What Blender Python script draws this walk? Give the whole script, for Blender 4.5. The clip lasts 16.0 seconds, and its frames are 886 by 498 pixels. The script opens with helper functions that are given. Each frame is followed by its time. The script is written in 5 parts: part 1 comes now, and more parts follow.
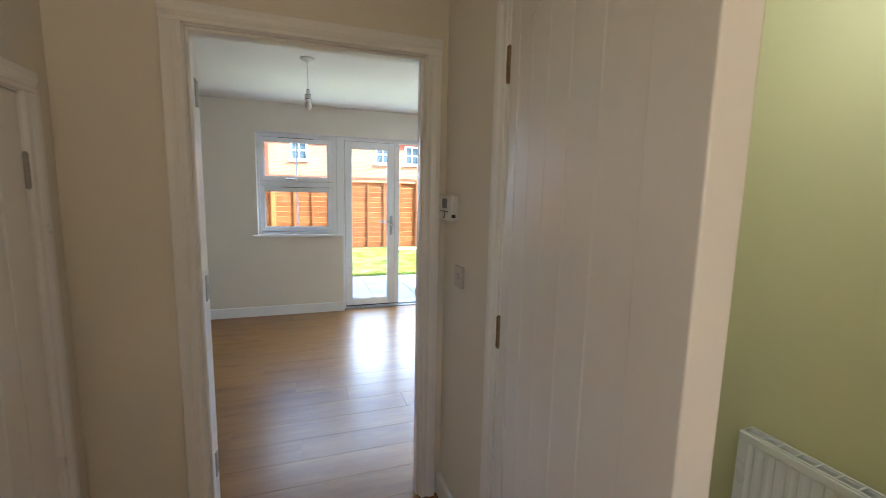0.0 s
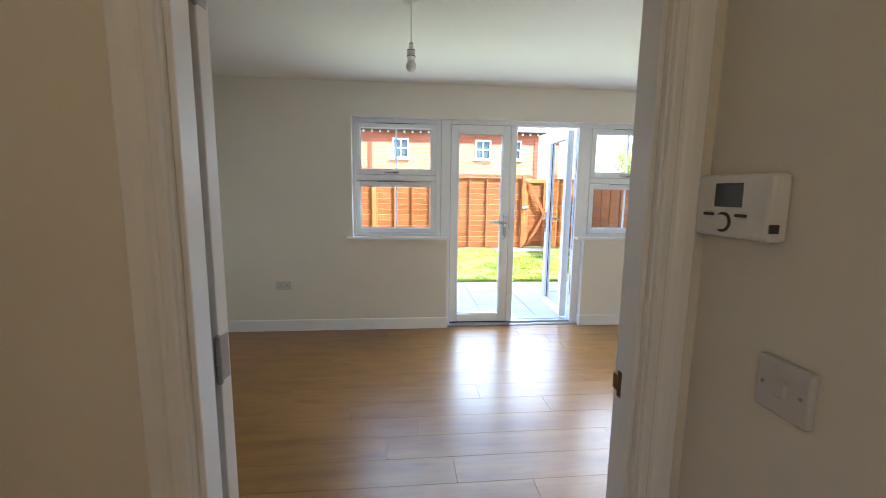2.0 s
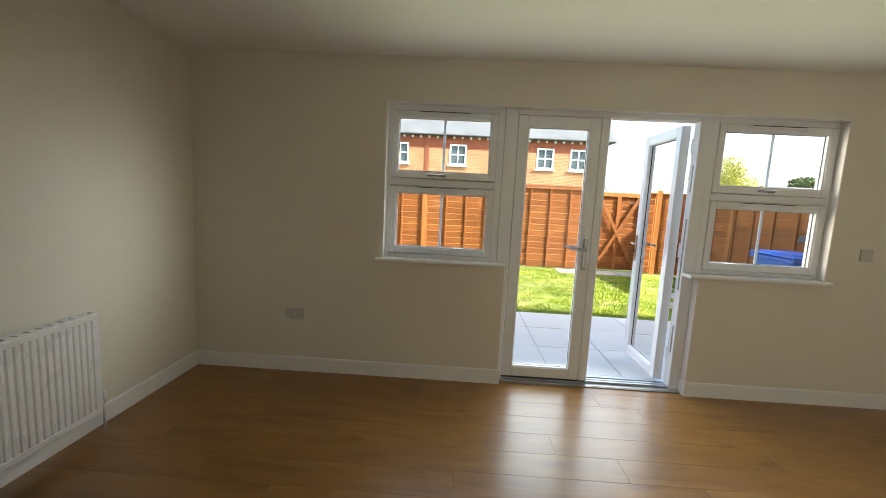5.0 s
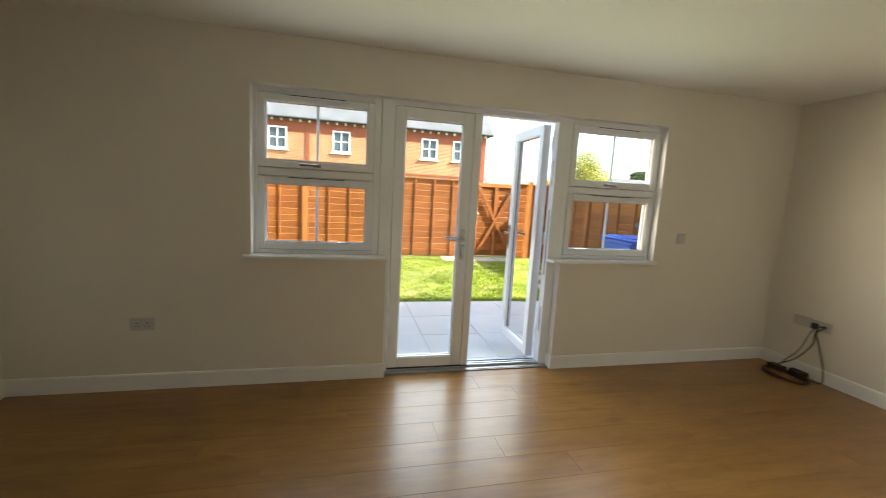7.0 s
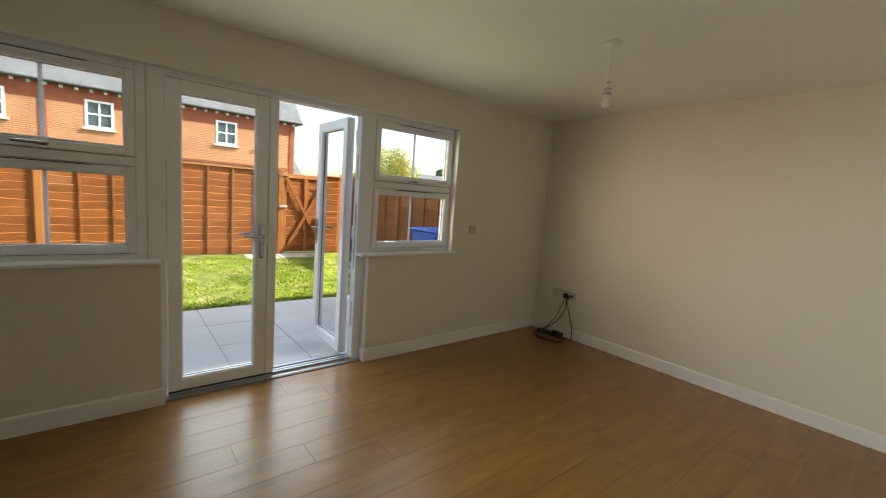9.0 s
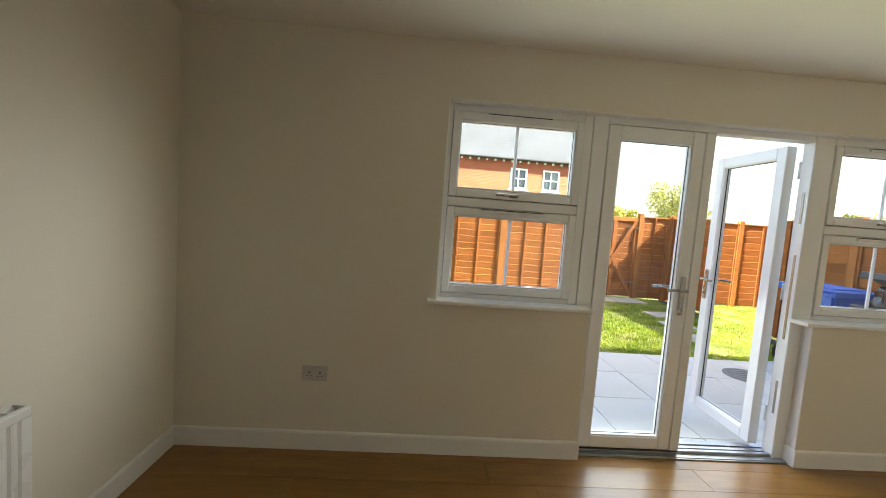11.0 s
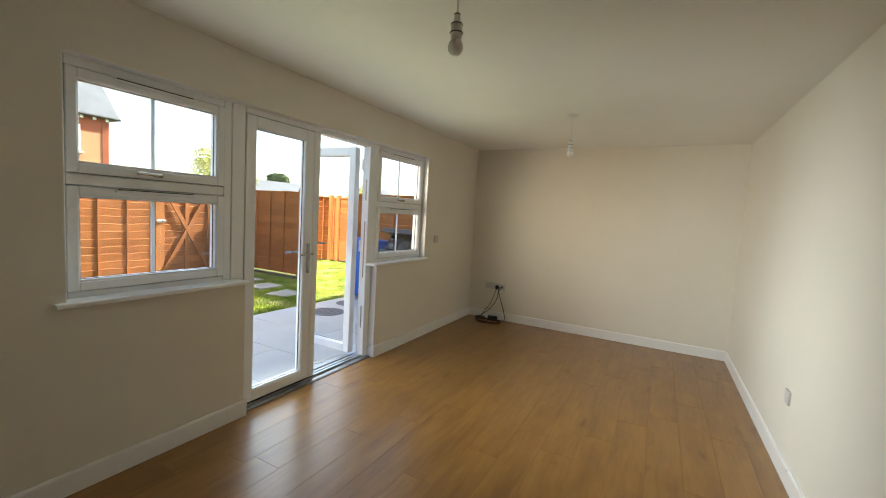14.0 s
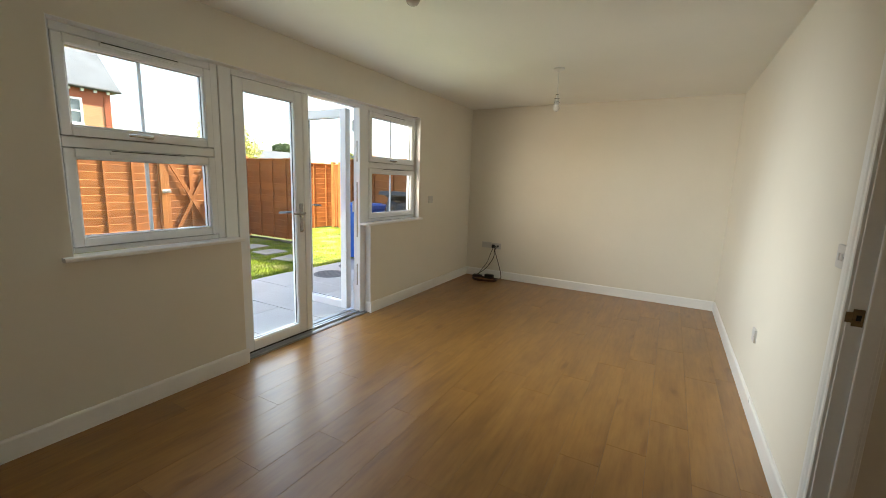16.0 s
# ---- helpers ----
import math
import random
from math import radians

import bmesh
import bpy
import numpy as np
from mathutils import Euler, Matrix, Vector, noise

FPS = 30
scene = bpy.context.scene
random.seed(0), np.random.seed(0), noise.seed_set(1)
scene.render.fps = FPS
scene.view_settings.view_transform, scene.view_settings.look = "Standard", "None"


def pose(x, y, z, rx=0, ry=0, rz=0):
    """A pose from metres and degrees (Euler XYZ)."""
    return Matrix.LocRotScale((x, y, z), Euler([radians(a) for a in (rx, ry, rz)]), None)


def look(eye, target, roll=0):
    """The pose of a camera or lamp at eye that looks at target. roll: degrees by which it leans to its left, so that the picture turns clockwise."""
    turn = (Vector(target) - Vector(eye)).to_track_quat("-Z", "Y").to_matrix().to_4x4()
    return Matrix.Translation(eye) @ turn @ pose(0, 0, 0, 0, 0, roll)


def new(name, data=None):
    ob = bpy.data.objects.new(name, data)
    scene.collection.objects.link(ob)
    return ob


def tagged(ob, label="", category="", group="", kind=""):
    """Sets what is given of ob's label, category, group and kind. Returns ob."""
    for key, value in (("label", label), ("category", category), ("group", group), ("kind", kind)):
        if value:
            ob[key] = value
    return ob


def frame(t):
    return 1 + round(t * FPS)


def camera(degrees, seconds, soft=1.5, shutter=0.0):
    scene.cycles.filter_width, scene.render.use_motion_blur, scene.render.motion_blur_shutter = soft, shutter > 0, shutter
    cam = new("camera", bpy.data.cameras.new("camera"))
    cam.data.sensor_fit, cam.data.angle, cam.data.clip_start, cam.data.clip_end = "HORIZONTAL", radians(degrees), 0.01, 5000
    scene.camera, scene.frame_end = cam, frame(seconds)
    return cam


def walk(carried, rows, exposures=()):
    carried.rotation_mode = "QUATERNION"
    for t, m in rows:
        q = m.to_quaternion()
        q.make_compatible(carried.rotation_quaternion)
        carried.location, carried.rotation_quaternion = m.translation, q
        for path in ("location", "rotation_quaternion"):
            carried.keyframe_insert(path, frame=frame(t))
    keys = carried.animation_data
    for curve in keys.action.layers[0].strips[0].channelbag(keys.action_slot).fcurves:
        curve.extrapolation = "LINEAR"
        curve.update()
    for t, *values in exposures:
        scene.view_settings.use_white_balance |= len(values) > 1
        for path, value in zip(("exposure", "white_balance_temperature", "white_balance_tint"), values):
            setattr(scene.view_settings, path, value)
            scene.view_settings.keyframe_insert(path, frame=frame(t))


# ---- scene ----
cam = camera(95.0, 16.0, 0.7, 0.15)
PATH = [
    (0, (0.122, -0.461, 1.427), (0.767, 1.414, 1.168), 1.2),
    (0.5, (0.12, -0.391, 1.407), (0.397, 1.571, 1.132), 0.4),
    (1, (0.099, -0.129, 1.401), (0.297, 1.843, 1.137), 0.3),
    (1.5, (0.089, 0.17, 1.404), (0.311, 2.138, 1.122), 0.5),
    (2, (0.133, 0.510, 1.397), (0.323, 2.479, 1.117), 0.7),
    (2.5, (0.185, 0.80, 1.392), (0.354, 2.731, 1.111), 0.3),
    (3, (0.19, 1.076, 1.42), (0.407, 3.041, 1.116), 0.8),
    (3.5, (0.245, 1.323, 1.439), (0.513, 3.282, 1.136), 1.6),
    (4, (0.267, 1.455, 1.443), (0.499, 3.421, 1.158), 2.2),
    (4.5, (0.225, 1.506, 1.414), (0.266, 3.49, 1.163), 2.7),
    (4.7, (0.197, 1.503, 1.412), (0.125, 3.486, 1.165), 2.9),
    (6.8, (0.215, 1.558, 1.442), (0.445, 3.527, 1.172), 3.1),
    (7, (0.262, 1.543, 1.439), (0.73, 3.468, 1.167), 3.2),
    (7.5, (0.344, 1.509, 1.463), (1.396, 3.184, 1.173), 3.7),
    (8, (0.405, 1.466, 1.466), (1.827, 2.839, 1.166), 4.1),
    (8.5, (0.402, 1.473, 1.466), (1.883, 2.787, 1.181), 4.2),
    (9, (0.347, 1.552, 1.448), (1.602, 3.089, 1.201), 4.3),
    (9.5, (0.205, 1.686, 1.398), (1.018, 3.504, 1.205), 4.3),
    (10, (0.042, 1.88, 1.409), (0.3, 3.858, 1.258), 4.6),
    (10.2, (-0.073, 1.953, 1.437), (0.006, 3.945, 1.273), 5.0),
    (12.3, (-0.925, 2.395, 1.398), (-0.334, 4.301, 1.27), 0.7),
    (12.5, (-0.968, 2.397, 1.407), (-0.222, 4.247, 1.262), 0.7),
    (13, (-1.141, 2.312, 1.403), (0.062, 3.901, 1.236), 1.6),
    (13.5, (-1.197, 2.209, 1.414), (0.378, 3.431, 1.256), 2.6),
    (14, (-1.202, 2.135, 1.46), (0.559, 3.067, 1.291), 3.4),
    (14.5, (-1.202, 1.993, 1.433), (0.613, 2.807, 1.222), 3.0),
    (15, (-1.243, 1.938, 1.404), (0.564, 2.747, 1.123), 2.6),
    (15.5, (-1.236, 1.903, 1.393), (0.524, 2.794, 1.065), 2.1),
    (16, (-1.235, 1.914, 1.388), (0.491, 2.869, 1.058), 1.9),
]
SKY, SUN, WC_FILL = 0.15, 3.4, 1.0
SKY_IN, BOUNCE_IN, HALL_IN, HALL_EAST_IN = 0.84, 0.68, 1.00, 1.38
EAST_IN, SOUTH_IN, WEST_IN, DOOR_IN, NORTH_IN = 1.20, 3.2, 0.29, 1.6, 0.75
EXPOSURES = [(0.0, 3.05, 5400, 8), (0.5, 3.11, 5100, 8), (1.0, 3.03, 5200, 8), (1.5, 3.13, 5400, 8), (2.0, 2.95, 5550, 8), (2.5, 2.89, 5500, 8), (3.0, 2.53, 5700, 8), (3.5, 2.36, 5850, 6), (4.5, 2.20, 6700, 5), (7.0, 2.15, 7050, 5), (8.0, 1.51, 7200, 5), (8.5, 1.49, 7200, 5), (9.0, 1.61, 7250, 5), (10.0, 2.13, 7150, 5), (12.5, 2.27, 7250, 5), (13.5, 2.21, 6850, 5), (14.0, 2.08, 6900, 5), (16.0, 2.21, 6950, 5)]
walk(cam, [(t, look(eye, target, roll)) for t, eye, target, roll in PATH], EXPOSURES)

# ---- world, sun ----
SUN_DIR = Vector((0.70, -0.28, 0.68)).normalized()
world = bpy.data.worlds.new("world")
scene.world = world
world.use_nodes = True
wn = world.node_tree
wn.nodes.clear()
sky = wn.nodes.new("ShaderNodeTexSky")
sky.sky_type, sky.sun_disc = "NISHITA", False
sky.sun_elevation = math.asin(SUN_DIR.z)
sky.sun_rotation = math.atan2(SUN_DIR.x, SUN_DIR.y)
sky.air_density, sky.dust_density, sky.ozone_density = 1.0, 2.5, 1.0
bg = wn.nodes.new("ShaderNodeBackground")
bg.inputs["Strength"].default_value = SKY
wo = wn.nodes.new("ShaderNodeOutputWorld")
wn.links.new(sky.outputs["Color"], bg.inputs["Color"])
wn.links.new(bg.outputs["Background"], wo.inputs["Surface"])

sun_lamp = bpy.data.lights.new("sun", "SUN")
sun_lamp.energy, sun_lamp.angle, sun_lamp.color = SUN, radians(0.53), (1.0, 0.95, 0.88)
new("sun", sun_lamp).matrix_basis = look((0, 0, 30), Vector((0, 0, 30)) - SUN_DIR)


def opening_lamp(name, eye, way, width, height, watts, colour, spread):
    """A lamp in a window's opening that stands in for the daylight coming through it."""
    data = bpy.data.lights.new(name, "AREA")
    data.shape, data.size, data.size_y = "RECTANGLE", width, height
    data.energy, data.color, data.spread = watts, colour, radians(spread)
    new(name, data).matrix_basis = look(eye, Vector(eye) + Vector(way))


# daylight from the sky, downwards, and from the sunny paving, upwards
opening_lamp("sky_through_window", (1.26, 4.52, 1.78), (0, -0.64, -0.77), 3.2, 0.50, SKY_IN, (0.88, 0.95, 1.0), 74)
opening_lamp("sky_through_garden_door", (1.25, 5.05, 0.78), (0, -0.71, -0.71), 1.25, 0.85, DOOR_IN, (0.90, 0.96, 1.0), 102)
opening_lamp("bounce_through_window", (1.26, 4.52, 1.10), (0, -0.60, 0.80), 3.2, 0.20, BOUNCE_IN, (0.95, 1.0, 0.74), 70)
opening_lamp("east_light_through_window", (2.45, 4.47, 1.52), (0.70, -0.70, -0.10), 0.8, 1.0, EAST_IN, (1.0, 0.86, 0.70), 84)
opening_lamp("south_light_through_window", (0.13, 4.47, 1.52), (0.635, -0.772, -0.20), 0.44, 1.0, SOUTH_IN, (0.86, 0.93, 1.0), 66)
opening_lamp("north_light_through_window", (2.45, 4.47, 1.52), (-0.30, -0.93, -0.22), 0.6, 1.0, NORTH_IN, (0.84, 0.92, 1.0), 56)
opening_lamp("west_light_through_window", (-0.20, 4.47, 1.52), (-0.90, -0.44, -0.32), 0.3, 1.0, WEST_IN, (0.95, 0.98, 1.0), 58)
# The hall's two lamps stand in openings added out of view, to light it
opening_lamp("hall_fill_west", (-0.63, -1.6, 1.48), (1, 0.5, 1.2), 0.7, 0.9, HALL_IN, (1.0, 0.71, 0.43), 170)
opening_lamp("hall_fill_east", (0.695, -1.75, 1.48), (-1, 0.2, 1.1), 0.6, 0.9, HALL_EAST_IN, (1.0, 0.75, 0.47), 150)


# ---- helpers of this scene ----
def cube(bm, x0, x1, y0, y1, z0, z1, bevel=0.0, seg=1):
    """A box between two corners, its edges rounded by bevel, added to bm."""
    m = Matrix.LocRotScale(((x0 + x1) / 2, (y0 + y1) / 2, (z0 + z1) / 2), None, (abs(x1 - x0), abs(y1 - y0), abs(z1 - z0)))
    got = bmesh.ops.create_cube(bm, size=1.0, matrix=m)["verts"]
    if bevel > 0:
        edges = {e for v in got for e in v.link_edges}
        bmesh.ops.bevel(bm, geom=list(edges), offset=bevel, segments=seg, affect="EDGES", profile=0.5)
    return bm


def rod(bm, a, b, r0, r1=None, seg=12):
    """A round bar from a to b."""
    a, b = Vector(a), Vector(b)
    d = b - a
    m = Matrix.Translation((a + b) / 2) @ d.to_track_quat("Z", "Y").to_matrix().to_4x4()
    bmesh.ops.create_cone(bm, cap_ends=True, segments=seg, radius1=r0, radius2=r0 if r1 is None else r1, depth=d.length, matrix=m)
    return bm


def lathe(bm, centre, profile, seg=24):
    """A turned shape round an upright axis; profile: (radius, z) pairs."""
    cx, cy, cz = centre
    rings = []
    for r, z in profile:
        if r < 1e-5:
            rings.append([bm.verts.new((cx, cy, cz + z))])
        else:
            rings.append([bm.verts.new((cx + r * math.cos(2 * math.pi * i / seg), cy + r * math.sin(2 * math.pi * i / seg), cz + z)) for i in range(seg)])
    for a, b in zip(rings, rings[1:]):
        for i in range(seg):
            j = (i + 1) % seg
            loop = [a[i % len(a)], a[j % len(a)], b[j % len(b)], b[i % len(b)]]
            keep = []
            for v in loop:
                if v not in keep:
                    keep.append(v)
            if len(keep) > 2:
                bm.faces.new(keep)
    bmesh.ops.recalc_face_normals(bm, faces=bm.faces)
    return bm


def tube(bm, points, r, seg=8):
    """A bent round cable along points."""
    rings = []
    pts = [Vector(p) for p in points]
    for i, p in enumerate(pts):
        d = (pts[min(i + 1, len(pts) - 1)] - pts[max(i - 1, 0)]).normalized()
        q = d.to_track_quat("Z", "Y")
        rings.append([bm.verts.new(p + q @ Vector((r * math.cos(2 * math.pi * k / seg), r * math.sin(2 * math.pi * k / seg), 0))) for k in range(seg)])
    for a, b in zip(rings, rings[1:]):
        for k in range(seg):
            bm.faces.new((a[k], a[(k + 1) % seg], b[(k + 1) % seg], b[k]))
    bm.faces.new(rings[0][::-1]), bm.faces.new(rings[-1])
    return bm


def curve_points(ctrl, n=8):
    """Points of a smooth line through ctrl (Catmull-Rom)."""
    c = [Vector(p) for p in ctrl]
    c = [c[0] * 2 - c[1]] + c + [c[-1] * 2 - c[-2]]
    out = []
    for i in range(1, len(c) - 2):
        for k in range(n):
            t = k / n
            out.append(0.5 * ((2 * c[i]) + (c[i + 1] - c[i - 1]) * t + (2 * c[i - 1] - 5 * c[i] + 4 * c[i + 1] - c[i + 2]) * t * t
                              + (3 * c[i] - c[i - 1] - 3 * c[i + 1] + c[i + 2]) * t ** 3))
    out.append(c[-2])
    return out


def extrude(bm, profile, axis, a, b, flip=1):
    """A moulding: a closed profile of (u, v) pairs run from a to b along the axis "x", "y" or "z".
    u, v are the other two axes in order."""
    def put(u, v, w):
        return {"x": (w, u, v), "y": (u, w, v), "z": (u, v, w)}[axis]
    r0 = [bm.verts.new(put(u, v, a)) for u, v in profile]
    r1 = [bm.verts.new(put(u, v, b)) for u, v in profile]
    n = len(profile)
    for i in range(n):
        bm.faces.new((r0[i], r0[(i + 1) % n], r1[(i + 1) % n], r1[i]))
    bm.faces.new(r0[::-1]), bm.faces.new(r1)
    bmesh.ops.recalc_face_normals(bm, faces=bm.faces)
    return bm


def mesh_of(name, bm, material, smooth=False):
    me = bpy.data.meshes.new(name)
    bm.to_mesh(me)
    bm.free()
    me.materials.append(material)
    if smooth:
        for p in me.polygons:
            p.use_smooth = True
    return me


def thing(name, at, label, category, group="", kind=""):
    ob = new(name)
    ob.empty_display_size = 0.1
    ob.matrix_basis = Matrix.Translation(at)
    return tagged(ob, label, category, group, kind)


def hang(ob, parent):
    """Put ob, built in the place's own coordinates, under parent."""
    ob.parent = parent
    if parent.parent is None:
        ob.matrix_parent_inverse = parent.matrix_basis.inverted()
    return ob


def part(name, bm, material, parent, label="", smooth=False):
    ob = hang(new(name, mesh_of(name, bm, material, smooth)), parent)
    return tagged(ob, label)


def solid(name, bm, material, label, category, kind="", group="", smooth=False):
    """A top-level thing of one mesh."""
    return tagged(new(name, mesh_of(name, bm, material, smooth)), label, category, group, kind)


def wall_mesh(axis, lo, hi, u0, u1, z0, z1, holes):
    """A wall of true thickness: axis "y" stands across y from lo to hi and runs along x. holes: (u0, u1, z0, z1)."""
    us = sorted({u0, u1, *[h[0] for h in holes], *[h[1] for h in holes]})
    zs = sorted({z0, z1, *[h[2] for h in holes], *[h[3] for h in holes]})
    us, zs = [u for u in us if u0 <= u <= u1], [z for z in zs if z0 <= z <= z1]
    full = lambda i, j: 0 <= i < len(us) - 1 and 0 <= j < len(zs) - 1 and not any(
        h[0] < (us[i] + us[i + 1]) / 2 < h[1] and h[2] < (zs[j] + zs[j + 1]) / 2 < h[3] for h in holes)
    put = (lambda u, w, z: (u, w, z)) if axis == "y" else (lambda u, w, z: (w, u, z))
    bm = bmesh.new()
    face = lambda *ps: bm.faces.new([bm.verts.new(put(*p)) for p in ps])
    for i in range(len(us) - 1):
        for j in range(len(zs) - 1):
            if not full(i, j):
                continue
            a, b, c, d = us[i], us[i + 1], zs[j], zs[j + 1]
            face((a, lo, c), (b, lo, c), (b, lo, d), (a, lo, d))
            face((a, hi, c), (a, hi, d), (b, hi, d), (b, hi, c))
            if not full(i - 1, j):
                face((a, lo, c), (a, lo, d), (a, hi, d), (a, hi, c))
            if not full(i + 1, j):
                face((b, lo, c), (b, hi, c), (b, hi, d), (b, lo, d))
            if not full(i, j - 1):
                face((a, lo, c), (a, hi, c), (b, hi, c), (b, lo, c))
            if not full(i, j + 1):
                face((a, lo, d), (b, lo, d), (b, hi, d), (a, hi, d))
    bmesh.ops.remove_doubles(bm, verts=bm.verts, dist=1e-5)
    bmesh.ops.recalc_face_normals(bm, faces=bm.faces)
    return bm


# ---- materials ----
def start(name):
    m = bpy.data.materials.new(name)
    m.use_nodes = True
    nt = m.node_tree
    return m, nt, nt.nodes["Principled BSDF"]


def noise_node(nt, scale, detail=4.0, rough=0.6, stretch=(1, 1, 1), coords="Object", offset=None):
    tc = nt.nodes.new("ShaderNodeTexCoord")
    mp = nt.nodes.new("ShaderNodeMapping")
    mp.inputs["Scale"].default_value = stretch
    nt.links.new(tc.outputs[coords], mp.inputs["Vector"])
    if offset is not None:
        nt.links.new(offset, mp.inputs["Location"])
    nz = nt.nodes.new("ShaderNodeTexNoise")
    nz.inputs["Scale"].default_value, nz.inputs["Detail"].default_value, nz.inputs["Roughness"].default_value = scale, detail, rough
    nt.links.new(mp.outputs["Vector"], nz.inputs["Vector"])
    return nz


def ramp_node(nt, source, stops):
    r = nt.nodes.new("ShaderNodeValToRGB")
    while len(r.color_ramp.elements) < len(stops):
        r.color_ramp.elements.new(0.5)
    for el, (p, c) in zip(r.color_ramp.elements, stops):
        el.position, el.color = p, (*c, 1)
    nt.links.new(source, r.inputs["Fac"])
    return r


def mix_node(nt, a, b, fac, mode="MIX"):
    mx = nt.nodes.new("ShaderNodeMix")
    mx.data_type, mx.blend_type = "RGBA", mode
    for sock, val in ((mx.inputs[6], a), (mx.inputs[7], b), (mx.inputs[0], fac)):
        if isinstance(val, (int, float)):
            sock.default_value = val
        elif isinstance(val, tuple):
            sock.default_value = (*val, 1)
        else:
            nt.links.new(val, sock)
    return mx.outputs[2]


def bump_node(nt, height, strength, dist, bsdf, normal=None):
    b = nt.nodes.new("ShaderNodeBump")
    b.inputs["Strength"].default_value, b.inputs["Distance"].default_value = strength, dist
    nt.links.new(height, b.inputs["Height"])
    if normal is not None:
        nt.links.new(normal, b.inputs["Normal"])
    nt.links.new(b.outputs["Normal"], bsdf.inputs["Normal"])
    return b.outputs["Normal"]


def surface(name, colour, rough=0.5, vary=0.06, scale=6.0, fine=120.0, bump=0.0, metal=0.0, spec=0.5, rough_vary=0.06, dist=0.002):
    """A plain material with tone and gloss varied at two scales and fine relief."""
    m, nt, b = start(name)
    big, small = noise_node(nt, scale, 5), noise_node(nt, fine, 3)
    lo, hi = tuple(c * (1 - vary) for c in colour), tuple(min(1, c * (1 + vary)) for c in colour)
    c1 = ramp_node(nt, big.outputs["Fac"], ((0.3, lo), (0.7, hi)))
    c2 = mix_node(nt, c1.outputs["Color"], ramp_node(nt, small.outputs["Fac"], ((0.3, (1 - vary * 0.8,) * 3), (0.7, (1, 1, 1)))).outputs["Color"], 1.0, "MULTIPLY")
    nt.links.new(c2, b.inputs["Base Color"])
    mr = nt.nodes.new("ShaderNodeMapRange")
    mr.inputs["To Min"].default_value, mr.inputs["To Max"].default_value = max(0.02, rough - rough_vary), min(1, rough + rough_vary)
    nt.links.new(big.outputs["Fac"], mr.inputs["Value"])
    nt.links.new(mr.outputs["Result"], b.inputs["Roughness"])
    b.inputs["Metallic"].default_value = metal
    b.inputs["Specular IOR Level"].default_value = spec
    if bump:
        bump_node(nt, small.outputs["Fac"], bump, dist, b)
    return m


def laminate():
    m, nt, b = start("oak_laminate")
    info = nt.nodes.new("ShaderNodeObjectInfo")
    comb = nt.nodes.new("ShaderNodeCombineXYZ")
    mul = nt.nodes.new("ShaderNodeMath")
    mul.operation, mul.inputs[1].default_value = "MULTIPLY", 37.0
    nt.links.new(info.outputs["Random"], mul.inputs[0])
    nt.links.new(mul.outputs[0], comb.inputs["X"]), nt.links.new(mul.outputs[0], comb.inputs["Y"])
    grain = noise_node(nt, 9, 5, 0.55, (0.09, 1.2, 1), offset=comb.outputs[0])
    cloud = noise_node(nt, 4.0, 4, 0.6, (0.5, 1.5, 1), offset=comb.outputs[0])
    knots = noise_node(nt, 5.0, 2, 0.4, (0.55, 1.6, 1), offset=comb.outputs[0])
    base = ramp_node(nt, grain.outputs["Fac"], ((0.25, (0.240, 0.112, 0.023)), (0.5, (0.283, 0.136, 0.029)), (0.8, (0.320, 0.159, 0.037))))
    tone = ramp_node(nt, info.outputs["Random"], ((0.0, (0.96, 0.955, 0.945)), (1.0, (1.03, 1.03, 1.025))))
    c = mix_node(nt, base.outputs["Color"], tone.outputs["Color"], 1.0, "MULTIPLY")
    c = mix_node(nt, c, ramp_node(nt, cloud.outputs["Fac"], ((0.3, (0.82, 0.80, 0.76)), (0.7, (1.14, 1.13, 1.10)))).outputs["Color"], 1.0, "MULTIPLY")
    c = mix_node(nt, c, ramp_node(nt, knots.outputs["Fac"], ((0.0, (1, 1, 1)), (0.68, (1, 1, 1)), (0.78, (0.45, 0.34, 0.26)))).outputs["Color"], 0.45, "MULTIPLY")
    fleck = noise_node(nt, 42, 4, 0.6, (0.10, 1.0, 1), offset=comb.outputs[0])
    c = mix_node(nt, c, ramp_node(nt, fleck.outputs["Fac"], ((0.28, (0.89, 0.87, 0.84)), (0.48, (1, 1, 1)), (0.72, (1.07, 1.07, 1.06)))).outputs["Color"], 1.0, "MULTIPLY")
    nt.links.new(c, b.inputs["Base Color"])
    rr = ramp_node(nt, grain.outputs["Fac"], ((0.2, (FLOOR_ROUGH - 0.03,) * 3), (0.8, (FLOOR_ROUGH + 0.05,) * 3)))
    nt.links.new(rr.outputs["Color"], b.inputs["Roughness"])
    b.inputs["Specular IOR Level"].default_value = 0.25
    b.inputs["Coat Weight"].default_value, b.inputs["Coat Roughness"].default_value, b.inputs["Coat IOR"].default_value = 0.80, 0.26, 1.5
    bump_node(nt, grain.outputs["Fac"], 0.05, 0.002, b)
    return m


